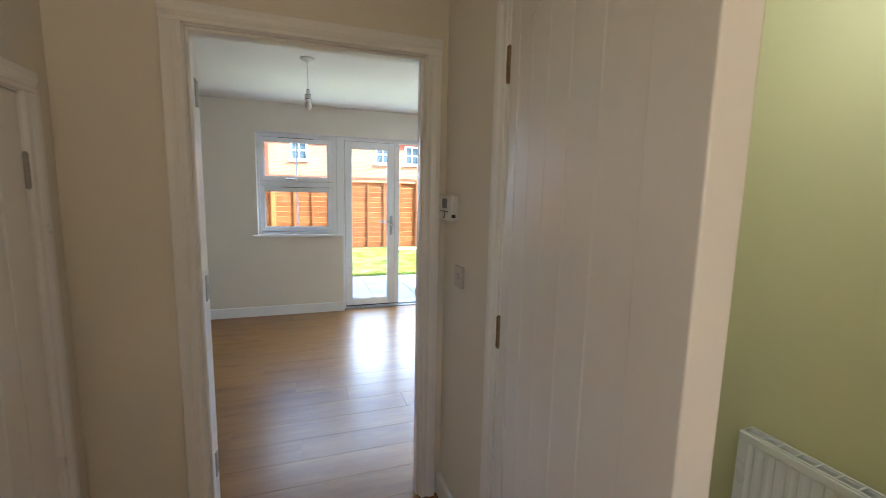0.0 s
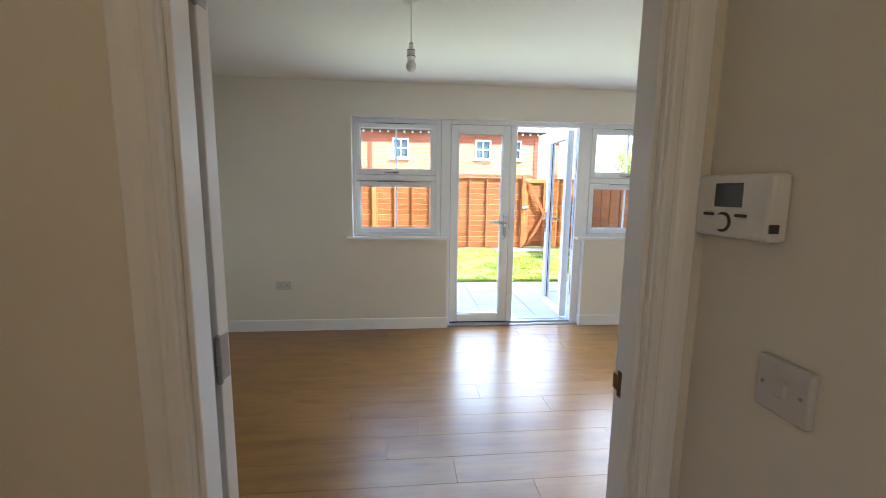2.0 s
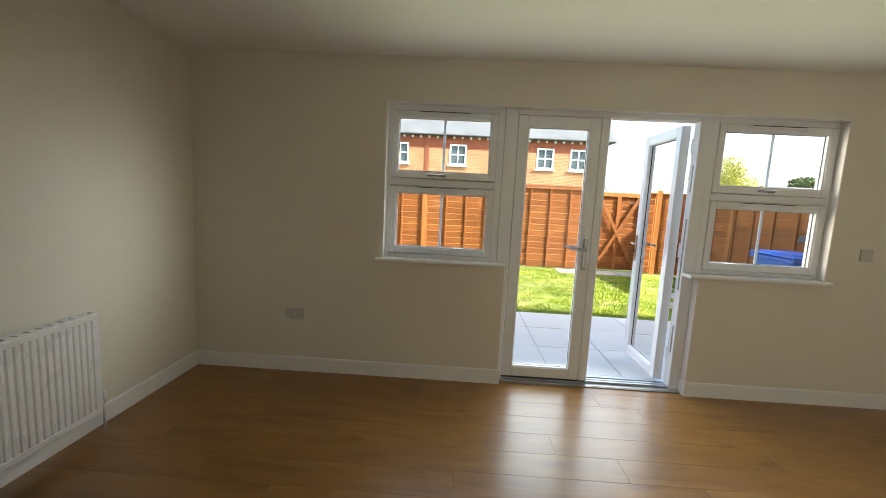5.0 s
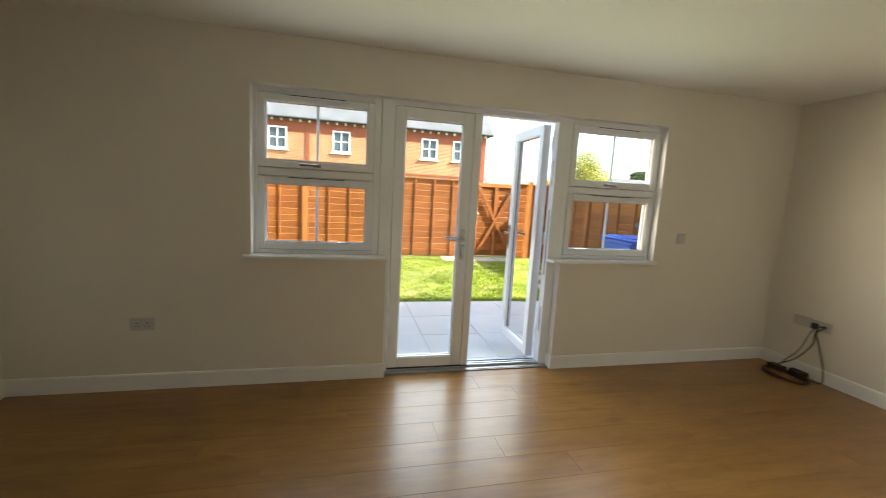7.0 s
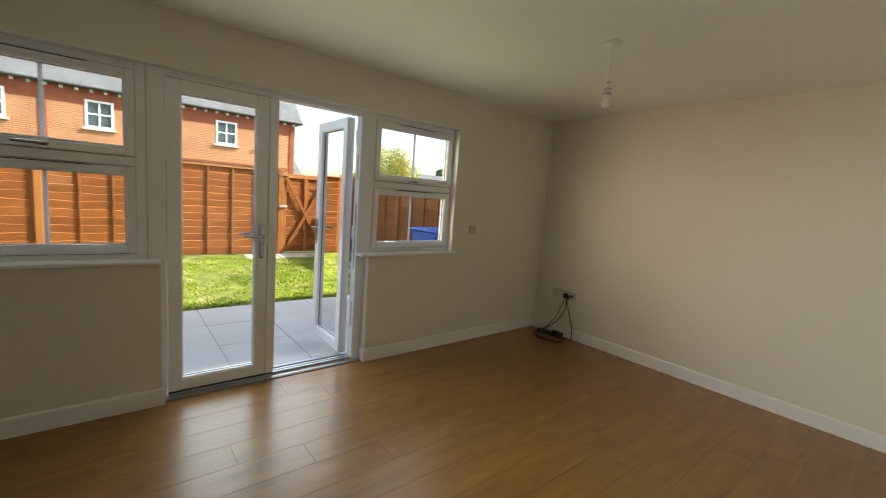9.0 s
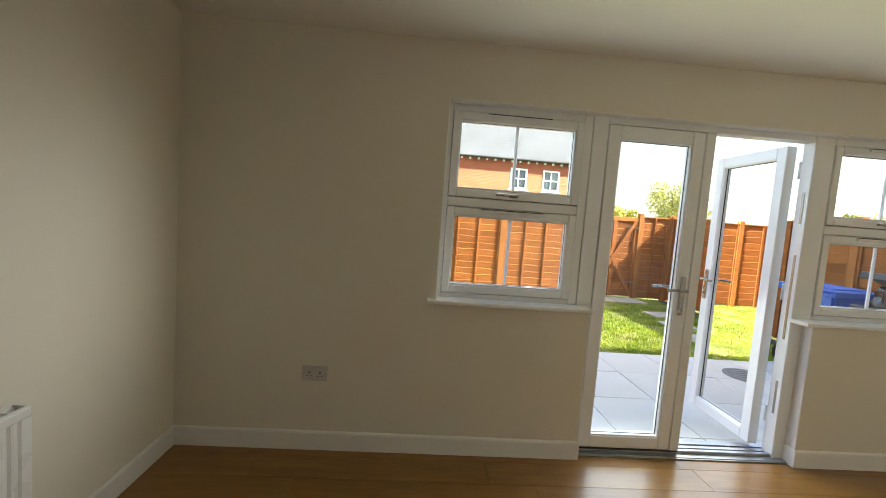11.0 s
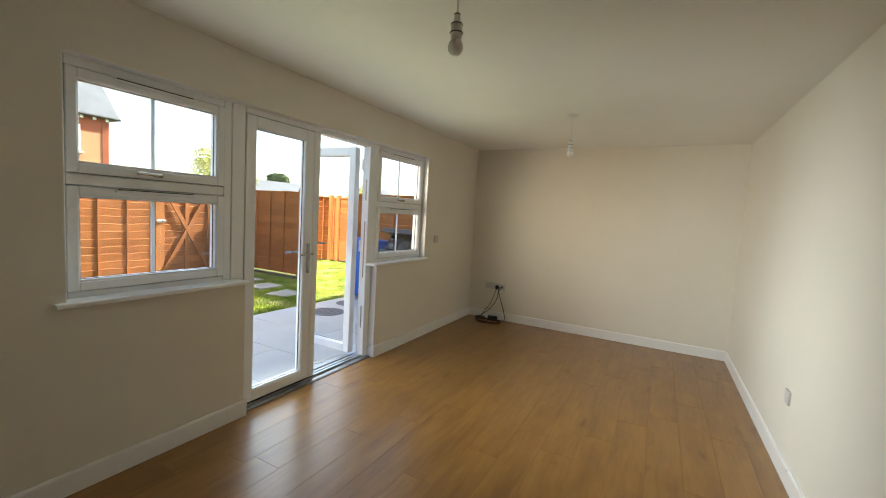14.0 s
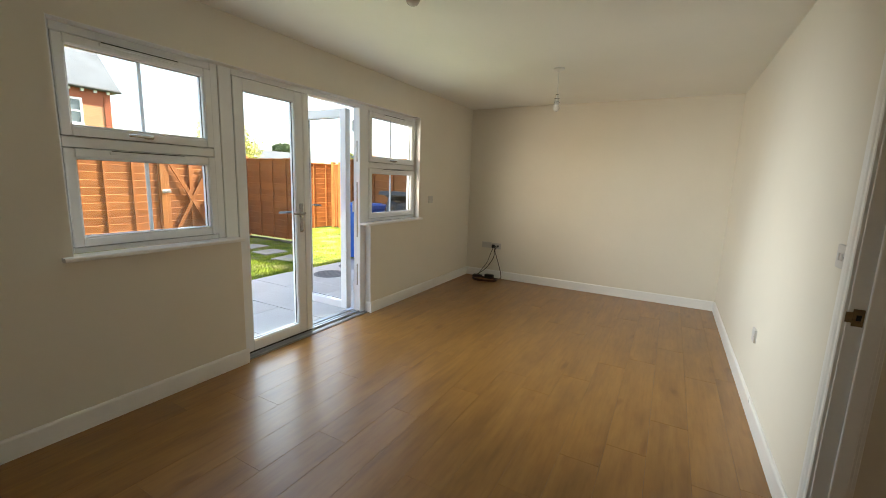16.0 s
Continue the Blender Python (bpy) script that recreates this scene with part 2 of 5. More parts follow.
def brick_mat(name, c1, c2, mortar, scale=1.0):
    m, nt, b = start(name)
    tc = nt.nodes.new("ShaderNodeTexCoord")
    sep = nt.nodes.new("ShaderNodeSeparateXYZ")
    comb = nt.nodes.new("ShaderNodeCombineXYZ")
    add = nt.nodes.new("ShaderNodeMath")
    add.operation = "ADD"
    nt.links.new(tc.outputs["Object"], sep.inputs[0])
    nt.links.new(sep.outputs["X"], add.inputs[0]), nt.links.new(sep.outputs["Y"], add.inputs[1])
    nt.links.new(add.outputs[0], comb.inputs["X"]), nt.links.new(sep.outputs["Z"], comb.inputs["Y"])
    br = nt.nodes.new("ShaderNodeTexBrick")
    for k, v in (("Scale", scale), ("Mortar Size", 0.011), ("Brick Width", 0.225), ("Row Height", 0.075), ("Bias", 0.0)):
        br.inputs[k].default_value = v
    br.inputs["Color1"].default_value, br.inputs["Color2"].default_value, br.inputs["Mortar"].default_value = (*c1, 1), (*c2, 1), (*mortar, 1)
    nt.links.new(comb.outputs[0], br.inputs["Vector"])
    nz = noise_node(nt, 1.2, 5)
    c = mix_node(nt, br.outputs["Color"], ramp_node(nt, nz.outputs["Fac"], ((0.3, (0.8, 0.78, 0.76)), (0.7, (1.08, 1.06, 1.04)))).outputs["Color"], 1.0, "MULTIPLY")
    nt.links.new(c, b.inputs["Base Color"])
    b.inputs["Roughness"].default_value = 0.9
    b.inputs["Specular IOR Level"].default_value = 0.2
    bump_node(nt, br.outputs["Fac"], -0.5, 0.008, b)
    return m


def fence_wood(name, lo, hi):
    m, nt, b = start(name)
    info = nt.nodes.new("ShaderNodeObjectInfo")
    comb = nt.nodes.new("ShaderNodeCombineXYZ")
    mul = nt.nodes.new("ShaderNodeMath")
    mul.operation, mul.inputs[1].default_value = "MULTIPLY", 53.0
    nt.links.new(info.outputs["Random"], mul.inputs[0])
    nt.links.new(mul.outputs[0], comb.inputs["Z"]), nt.links.new(mul.outputs[0], comb.inputs["X"])
    grain = noise_node(nt, 16, 6, 0.7, (0.16, 0.16, 1.6), offset=comb.outputs[0])
    cloud = noise_node(nt, 2.0, 4, 0.5, offset=comb.outputs[0])
    c = ramp_node(nt, grain.outputs["Fac"], ((0.2, lo), (0.75, hi))).outputs["Color"]
    c = mix_node(nt, c, ramp_node(nt, cloud.outputs["Fac"], ((0.3, (0.75, 0.72, 0.7)), (0.7, (1.1, 1.08, 1.05)))).outputs["Color"], 1.0, "MULTIPLY")
    c = mix_node(nt, c, ramp_node(nt, info.outputs["Random"], ((0.0, (0.84, 0.82, 0.8)), (1.0, (1.1, 1.1, 1.08)))).outputs["Color"], 1.0, "MULTIPLY")
    nt.links.new(c, b.inputs["Base Color"])
    b.inputs["Roughness"].default_value = 0.8
    b.inputs["Specular IOR Level"].default_value = 0.25
    bump_node(nt, grain.outputs["Fac"], 0.4, 0.004, b)
    return m


def leaf_mat(name, lo, hi, straw=None):
    m, nt, b = start(name)
    geo = nt.nodes.new("ShaderNodeNewGeometry")
    c = ramp_node(nt, geo.outputs["Random Per Island"], ((0.0, lo), (0.6, hi), (1.0, tuple(x * 1.35 for x in hi)))).outputs["Color"]
    big = noise_node(nt, 0.9, 4)
    c = mix_node(nt, c, ramp_node(nt, big.outputs["Fac"], ((0.3, (0.65, 0.7, 0.6)), (0.7, (1.2, 1.15, 1.0)))).outputs["Color"], 1.0, "MULTIPLY")
    if straw:
        tuft = noise_node(nt, 5.5, 4, 0.65)
        c = mix_node(nt, c, ramp_node(nt, tuft.outputs["Fac"], ((0.36, (0.62, 0.74, 0.55)), (0.64, (1.3, 1.2, 1.1)))).outputs["Color"], 1.0, "MULTIPLY")
        worn = noise_node(nt, 1.9, 5, 0.7)
        fac = ramp_node(nt, worn.outputs["Fac"], ((0.50, (0, 0, 0)), (0.64, (0.85, 0.85, 0.85)))).outputs["Color"]
        c = mix_node(nt, c, straw, fac)
    nt.links.new(c, b.inputs["Base Color"])
    b.inputs["Roughness"].default_value = 0.7
    b.inputs["Specular IOR Level"].default_value = 0.2
    return m


def pane_mat(name, ior=1.75, tint=(0.97, 0.985, 0.98)):
    """Sealed double glazing: clear, with the mirror of its four faces."""
    m, nt, b = start(name)
    nt.nodes.remove(b)
    out = nt.nodes["Material Output"]
    tr, gl, mx, fr = (nt.nodes.new(k) for k in ("ShaderNodeBsdfTransparent", "ShaderNodeBsdfGlossy", "ShaderNodeMixShader", "ShaderNodeFresnel"))
    tr.inputs["Color"].default_value = (*tint, 1)
    gl.inputs["Roughness"].default_value = 0.0
    fr.inputs["IOR"].default_value = ior
    nt.links.new(fr.outputs[0], mx.inputs[0])
    nt.links.new(tr.outputs[0], mx.inputs[1]), nt.links.new(gl.outputs[0], mx.inputs[2])
    nt.links.new(mx.outputs[0], out.inputs["Surface"])
    return m


WALL_PAINT = surface("wall_paint", (0.768, 0.725, 0.635), 0.62, 0.025, 1.3, 260, 0.12, spec=0.35, dist=0.0006)
CEILING_PAINT = surface("ceiling_paint", (0.86, 0.85, 0.81), 0.85, 0.02, 1.0, 240, 0.12, spec=0.2, dist=0.0006)
GREEN_PAINT = surface("pale_green_paint", (0.74, 0.71, 0.42), 0.6, 0.03, 1.3, 260, 0.12, spec=0.35, dist=0.0006)
GLOSS_WHITE = surface("white_gloss_paint", (0.85, 0.845, 0.83), 0.30, 0.025, 3.0, 70, 0.05, spec=0.5, rough_vary=0.07, dist=0.001)
DOOR_WHITE = surface("white_door_paint", (0.80, 0.775, 0.735), 0.36, 0.02, 2.5, 45, 0.04, spec=0.6, rough_vary=0.04, dist=0.001)
UPVC = surface("white_upvc", (0.87, 0.89, 0.91), 0.22, 0.015, 4, 90, 0.02, dist=0.0005)
SOCKET = surface("moulded_socket_plastic", (0.58, 0.555, 0.535), 0.35, 0.02, 8, 150, 0.0)
PLASTIC = surface("white_plastic", (0.74, 0.73, 0.71), 0.35, 0.02, 8, 150, 0.0)
RADIATOR = surface("radiator_enamel", (0.82, 0.82, 0.81), 0.28, 0.015, 4, 100, 0.02)
CHROME = surface("satin_chrome", (0.42, 0.41, 0.39), 0.22, 0.05, 20, 200, 0.0, metal=1.0)
BRASS = surface("worn_brass", (0.34, 0.26, 0.17), 0.22, 0.12, 40, 200, 0.05, metal=1.0)
HANDLE = surface("brushed_chrome", (0.36, 0.36, 0.36), 0.28, 0.05, 20, 200, 0.0, metal=1.0)
ZINC = surface("bright_zinc", (0.72, 0.72, 0.70), 0.38, 0.06, 30, 200, 0.03, metal=0.8)
STEEL = surface("dull_steel", (0.33, 0.32, 0.30), 0.35, 0.08, 30, 200, 0.03, metal=1.0)
ALUMINIUM = surface("mill_aluminium", (0.50, 0.52, 0.55), 0.34, 0.06, 30, 300, 0.05, metal=1.0)
BLACK = surface("black_rubber", (0.015, 0.015, 0.016), 0.45, 0.2, 20, 200, 0.05)
DARK_RED = surface("dark_red_cable_sheath", (0.05, 0.012, 0.010), 0.45, 0.15, 30, 200)
CABLE = surface("dark_brown_cable_sheath", (0.055, 0.042, 0.030), 0.45, 0.15, 30, 200)
SCREEN = surface("grey_display", (0.05, 0.065, 0.07), 0.15, 0.05, 20, 100)
DARK_GREY = surface("dark_grey_print", (0.05, 0.05, 0.05), 0.5, 0.1, 20, 100)
BULB = surface("opal_bulb_glass", (0.80, 0.78, 0.74), 0.18, 0.02, 10, 100)
SCREED = surface("grey_screed", (0.16, 0.14, 0.12), 0.9, 0.15, 4, 60, 0.2)
VINYL = surface("grey_vinyl", (0.30, 0.29, 0.27), 0.4, 0.1, 6, 90, 0.05)
FLOOR_ROUGH = 0.42
LAMINATE = laminate()
PANE = pane_mat("double_glazing")
PANE_DOOR = pane_mat("double_glazing_door", 1.62)
BRICK = brick_mat("red_brick", (0.47, 0.185, 0.080), (0.56, 0.250, 0.115), (0.52, 0.37, 0.25))
BRICK_DARK = brick_mat("dark_red_brick", (0.31, 0.072, 0.036), (0.37, 0.098, 0.046), (0.30, 0.15, 0.10))
SLATE = brick_mat("grey_slate", (0.145, 0.162, 0.182), (0.172, 0.19, 0.21), (0.125, 0.142, 0.16), 0.5)
RENDER = surface("pale_house_render", (0.62, 0.58, 0.52), 0.9, 0.06, 1.2, 60, 0.2)
FENCE = fence_wood("orange_stained_timber", (0.27, 0.095, 0.028), (0.46, 0.182, 0.060))
BATTEN = fence_wood("dark_stained_timber", (0.26, 0.092, 0.028), (0.44, 0.174, 0.058))
POST = fence_wood("light_stained_timber", (0.36, 0.145, 0.045), (0.52, 0.225, 0.072))
SLAB = surface("grey_paving_stone", (0.63, 0.635, 0.62), 0.85, 0.10, 1.6, 90, 0.35, spec=0.3, dist=0.003)
PALE_STONE = surface("pale_stepping_stone", (0.52, 0.49, 0.42), 0.85, 0.1, 3, 80, 0.35, spec=0.3, dist=0.003)
IRON = surface("weathered_iron_cover", (0.20, 0.21, 0.215), 0.7, 0.15, 8, 120, 0.3)
SOIL = surface("lawn_soil", (0.22, 0.26, 0.07), 0.95, 0.3, 2.2, 40, 0.6, spec=0.1, dist=0.01)
JOINT = surface("sandy_joint_fill", (0.33, 0.33, 0.31), 0.9, 0.25, 12, 70, 0.4, spec=0.2, dist=0.004)
GRAVEL = surface("gravel", (0.11, 0.095, 0.075), 0.9, 0.35, 20, 70, 0.8, spec=0.2, dist=0.01)
GROUND = surface("rough_grass", (0.10, 0.125, 0.04), 0.95, 0.3, 0.3, 8, 0.5, spec=0.1, dist=0.02)
GRASS = leaf_mat("grass_blades", (0.26, 0.36, 0.055), (0.38, 0.47, 0.10), (0.60, 0.56, 0.28))
LEAF_LIGHT = leaf_mat("spring_leaves", (0.38, 0.38, 0.07), (0.54, 0.52, 0.14))
LEAF_DARK = leaf_mat("dark_leaves", (0.09, 0.12, 0.06), (0.16, 0.20, 0.10))
BLOSSOM = leaf_mat("white_blossom", (0.55, 0.55, 0.48), (0.75, 0.75, 0.68))
BARK = surface("bark", (0.10, 0.075, 0.05), 0.95, 0.25, 6, 60, 0.6, spec=0.1, dist=0.01)
BLUE_PLASTIC = surface("blue_bin_plastic", (0.02, 0.14, 0.62), 0.48, 0.06, 5, 80, 0.08)
GREY_PLASTIC = surface("dark_grey_bin_plastic", (0.045, 0.05, 0.055), 0.45, 0.1, 5, 80, 0.08)
BAG = surface("black_bag_film", (0.014, 0.014, 0.016), 0.22, 0.2, 6, 40, 0.3, dist=0.01)

# ---- the plan: metres ----
XW, XE, YS, YN, CEIL = -1.84, 4.285, 1.345, 4.55, 2.415
HALL_N, HALL_W, HALL_E, HALL_S = 1.245, -0.65, 0.715, -2.4
JAMB_W, JAMB_E, HEAD = -0.258, 0.612, 1.998
OX0, OX1, SILL, TOP = -0.374, 2.901, 0.945, 2.10
DX0, DX1 = 0.560, 2.000
OUT = 4.735
GZ = -0.06

# ---- floor, walls, ceiling ----
floor = solid("floor", cube(bmesh.new(), XW - 0.1, XE + 0.1, HALL_S - 0.1, 4.62, -0.14, -0.0125), SCREED, "screed bed under the laminate planks", "floor", "structure")
solid("floor_cloakroom", cube(bmesh.new(), HALL_E + 0.101, 1.72, -1.25, HALL_N - 0.001, -0.012, -0.002), VINYL, "grey vinyl floor of the cloakroom", "floor", "structure")

solid("wall_north", wall_mesh("y", YN, OUT, XW, XE, -0.14, CEIL, [(OX0, OX1, SILL - 0.02, TOP), (DX0, DX1, -0.2, TOP)]), WALL_PAINT,
                "off-white painted plaster wall round the window and doors", "wall", "structure")
solid("wall_south", wall_mesh("y", HALL_N, YS, XW, XE, -0.14, CEIL, [(JAMB_W - 0.032, JAMB_E + 0.032, -0.2, HEAD + 0.032)]), WALL_PAINT,
      "off-white painted plaster wall with the hall doorway", "wall", "structure")
solid("wall_east", cube(bmesh.new(), XE, XE + 0.2, HALL_N, OUT, -0.14, CEIL), WALL_PAINT, "off-white painted plaster wall, bare", "wall", "structure")
solid("wall_west", cube(bmesh.new(), XW - 0.2, XW, HALL_N, OUT, -0.14, CEIL), WALL_PAINT, "off-white painted plaster wall behind the radiator", "wall", "structure")
solid("ceiling", cube(bmesh.new(), XW - 0.2, XE + 0.2, HALL_S - 0.12, OUT, CEIL, CEIL + 0.2), CEILING_PAINT, "plain white painted ceiling", "ceiling", "structure")

CUP_Y0, CUP_Y1, CUP_TOP = 0.32, 1.085, 1.70
WC_Y0, WC_Y1 = -0.52, 0.681
CLOAK_LEAF = 0.890
solid("wall_hall_west", wall_mesh("x", HALL_W - 0.1, HALL_W, HALL_S, HALL_N, -0.14, CEIL, [(CUP_Y0 - 0.03, CUP_Y1 + 0.03, -0.2, CUP_TOP + 0.03), (-2.02, -1.18, 0.95, 2.0)]), WALL_PAINT,
      "cream painted hall wall with a low cupboard door", "wall", "structure")
solid("wall_hall_east", wall_mesh("x", HALL_E, HALL_E + 0.1, HALL_S, HALL_N, -0.14, CEIL, [(WC_Y0 - 0.03, WC_Y1 + 0.03, -0.2, HEAD + 0.03), (-2.12, -1.38, 0.95, 2.0)]), WALL_PAINT,
      "cream painted hall wall with the cloakroom doorway", "wall", "structure")
solid("wall_hall_south", wall_mesh("y", HALL_S - 0.12, HALL_S, HALL_W - 0.1, HALL_E + 0.1, -0.14, CEIL, []), WALL_PAINT,
      "cream painted wall at the front of the hall", "wall", "structure")
solid("wall_cupboard", cube(bmesh.new(), HALL_W - 0.9, HALL_W - 0.8, 0.0, HALL_N, -0.14, CEIL), WALL_PAINT, "plain back wall of the cupboard", "wall", "structure")
solid("wall_cloakroom_east", cube(bmesh.new(), 1.72, 1.82, -1.35, HALL_N, -0.14, CEIL), GREEN_PAINT, "pale green painted cloakroom wall behind a radiator", "wall", "structure")
solid("wall_cloakroom_north", cube(bmesh.new(), HALL_E + 0.1, 1.72, HALL_N - 0.006, HALL_N - 0.002, -0.012, CEIL), GREEN_PAINT, "pale green painted cloakroom wall", "wall", "structure")
solid("wall_cloakroom_south", cube(bmesh.new(), HALL_E + 0.1, 1.72, -1.35, -1.25, -0.14, CEIL), GREEN_PAINT, "pale green painted cloakroom wall", "wall", "structure")

# outer shell of the terrace above and around, which shades the patio
EAVES = 5.05
sb = bmesh.new()
cube(sb, -9.0, 13.0, HALL_S - 0.3, OUT - 0.01, CEIL + 0.21, EAVES)
cube(sb, -9.0, XW - 0.21, HALL_S - 0.3, OUT - 0.01, -0.14, CEIL + 0.2)
cube(sb, XE + 0.21, 13.0, HALL_S - 0.3, OUT - 0.01, -0.14, CEIL + 0.2)
cube(sb, XW - 0.2, HALL_W - 0.91, -0.1, HALL_N - 0.002, -0.14, CEIL)
cube(sb, 1.83, XE + 0.2, HALL_S - 0.3, HALL_N - 0.002, -0.14, CEIL)
solid("wall_terrace", sb, BRICK, "brick walls of the terrace of houses", "wall", "structure")
rb = bmesh.new()
extrude(rb, [(HALL_S - 0.6, EAVES + 0.005), (OUT + 0.28, EAVES + 0.005), ((HALL_S + OUT) / 2, EAVES + 2.6)], "x", -9.2, 13.2)
solid("roof_terrace", rb, SLATE, "grey slate roof of the terrace", "roof", "structure")


# ---- skirting, architraves, linings ----
def skirting_profile(at, out, h=0.112, t=0.016):
    """Profile across a skirting board: at is the wall's face, out its direction (+1 or -1)."""
    o = out
    return [(at, 0.0), (at + o * t, 0.0), (at + o * t, h - 0.012), (at + o * (t - 0.003), h - 0.004), (at + o * (t - 0.008), h), (at, h)]


def skirting(name, axis, at, out, a, b, z0=0.0):
    prof = [(u, v + z0) for u, v in skirting_profile(at, out)]
    return solid(name, extrude(bmesh.new(), prof, axis, a, b), GLOSS_WHITE, "white painted skirting board along the wall", "skirting board", "structure")


T = 0.016
skirting("baseboard_north_west", "x", YN, -1, XW + T, DX0 + T)
skirting("baseboard_north_east", "x", YN, -1, DX1 - T, XE - T)
skirting("baseboard_reveal_west", "y", DX0, 1, YN, 4.628)
skirting("baseboard_reveal_east", "y", DX1, -1, YN, 4.628)
skirting("baseboard_east", "y", XE, -1, YS + T, YN)
skirting("baseboard_west", "y", XW, 1, YS + T, YN)
skirting("baseboard_south_east", "x", YS, 1, JAMB_E + 0.072, XE - T)
skirting("baseboard_south_west", "x", YS, 1, XW + T, JAMB_W - 0.072)
skirting("baseboard_hall_west", "y", HALL_W, 1, HALL_S, CUP_Y0 - 0.07)
skirting("baseboard_hall_north", "x", HALL_N, -1, HALL_W + T, JAMB_W - 0.072)
skirting("baseboard_hall_east", "y", HALL_E, -1, WC_Y1 + 0.07, HALL_N)


def architrave_profile(inner, out_u, face, out_v, w=0.068, t=0.018):
    """Ogee architrave: inner edge at u = inner and running towards out_u, on the wall face v = face, proud towards out_v."""
    s = [(0.0, 0.0), (0.0, 0.010), (0.004, 0.013), (0.016, 0.013), (0.020, 0.0105), (0.028, 0.0105), (0.034, 0.0145), (0.045, t), (w - 0.004, t), (w, t - 0.004), (w, 0.0)]
    return [(inner + out_u * a, face + out_v * b) for a, b in s]


def door_trim(name, axis, face, out_v, a, b, head, label):
    """Two legs and a head of architrave round an opening from a to b."""
    ob = thing(name, ((a if axis == "y" else face), (face if axis == "y" else a), 0), label, "architrave", kind="structure")
    swap = lambda prof: prof if axis == "y" else [(v, u) for u, v in prof]
    r = 0.005
    for inner, sgn in ((a - r, -1), (b + r, 1)):
        part("leg", extrude(bmesh.new(), swap(architrave_profile(inner, sgn, face, out_v)), "z", 0.0, head + r), GLOSS_WHITE, ob)
    prof = architrave_profile(head + r, 1, face, out_v)
    if axis == "y":
        bm = extrude(bmesh.new(), [(v, u) for u, v in prof], "x", a - r - 0.068, b + r + 0.068)
    else:
        bm = extrude(bmesh.new(), [(v, u) for u, v in prof], "y", a - r - 0.068, b + r + 0.068)
    part("head", bm, GLOSS_WHITE, ob)
    return ob


def lining(name, axis, lo, hi, a, b, head, stop, label, left=1, right=1):
    """Door lining with a planted stop, through a wall from lo to hi."""
    ob = thing(name, ((a if axis == "y" else lo), (lo if axis == "y" else a), 0), label, "door frame", kind="structure")
    def bx(u0, u1, w0, w1, z0, z1, bev=0.002):
        return cube(bmesh.new(), u0, u1, w0, w1, z0, z1, bev) if axis == "y" else cube(bmesh.new(), w0, w1, u0, u1, z0, z1, bev)
    part("jamb", bx(a - 0.03, a, lo, hi, 0, head), GLOSS_WHITE, ob)
    part("jamb", bx(b, b + 0.03, lo, hi, 0, head), GLOSS_WHITE, ob)
    part("head_jamb", bx(a - 0.03, b + 0.03, lo, hi, head, head + 0.03), GLOSS_WHITE, ob)
    s0, s1 = stop
    part("stop", bx(a, a + 0.012, s0, s1, 0, head - 0.012), GLOSS_WHITE, ob)
    part("stop", bx(b - 0.012, b, s0, s1, 0, head - 0.012), GLOSS_WHITE, ob)
    part("head_stop", bx(a, b, s0, s1, head - 0.012, head), GLOSS_WHITE, ob)
    return ob


door_trim("trim_doorway_hall", "y", HALL_N, -1, JAMB_W, JAMB_E, HEAD, "white moulded architrave round the doorway, hall side")
door_trim("trim_doorway_room", "y", YS, 1, JAMB_W, JAMB_E, HEAD, "white moulded architrave round the doorway, room side")
frame_room = lining("door_frame_room", "y", HALL_N - 0.001, YS + 0.001, JAMB_W, JAMB_E, HEAD, (HALL_N + 0.012, YS - 0.045), "white gloss door lining with a strike plate")
part("strike_plate", cube(bmesh.new(), JAMB_E - 0.0015, JAMB_E + 0.001, YS - 0.042, YS - 0.012, 0.945, 1.005, 0.0006), BRASS, frame_room, "small worn metal strike plate")
part("strike_lip", cube(bmesh.new(), JAMB_E - 0.002, JAMB_E + 0.0005, YS - 0.014, YS + 0.006, 0.957, 0.993, 0.0006), BRASS, frame_room)
part("latch_hole", cube(bmesh.new(), JAMB_E - 0.0022, JAMB_E, YS - 0.035, YS - 0.022, 0.965, 0.985, 0.0004), BLACK, frame_room)

door_trim("trim_cupboard", "x", HALL_W, 1, CUP_Y0, CUP_Y1, CUP_TOP, "white moulded architrave round the low cupboard door")
lining("door_frame_cupboard", "x", HALL_W - 0.1, HALL_W + 0.001, CUP_Y0, CUP_Y1, CUP_TOP, (HALL_W - 0.075, HALL_W - 0.045), "white gloss lining of the cupboard door")
door_trim("trim_cloakroom", "x", HALL_E, -1, WC_Y0, WC_Y1, HEAD, "white moulded architrave round the cloakroom doorway")
lining("door_frame_cloakroom", "x", HALL_E - 0.001, HALL_E + 0.101, WC_Y0, WC_Y1, HEAD, (HALL_E + 0.05, HALL_E + 0.08), "white gloss lining of the cloakroom door")


# ---- boarded doors ----
def place_child(ob, parent):
    ob.parent = parent
    return ob


def hinge_mesh(material):
    bm = bmesh.new()
    for k in range(5):
        rod(bm, (0, 0, k * 0.0205), (0, 0, k * 0.0205 + 0.0195), 0.0075, seg=10)
    rod(bm, (0, 0, -0.004), (0, 0, 0.106), 0.0045, seg=8)
    return mesh_of("hinge", bm, material)


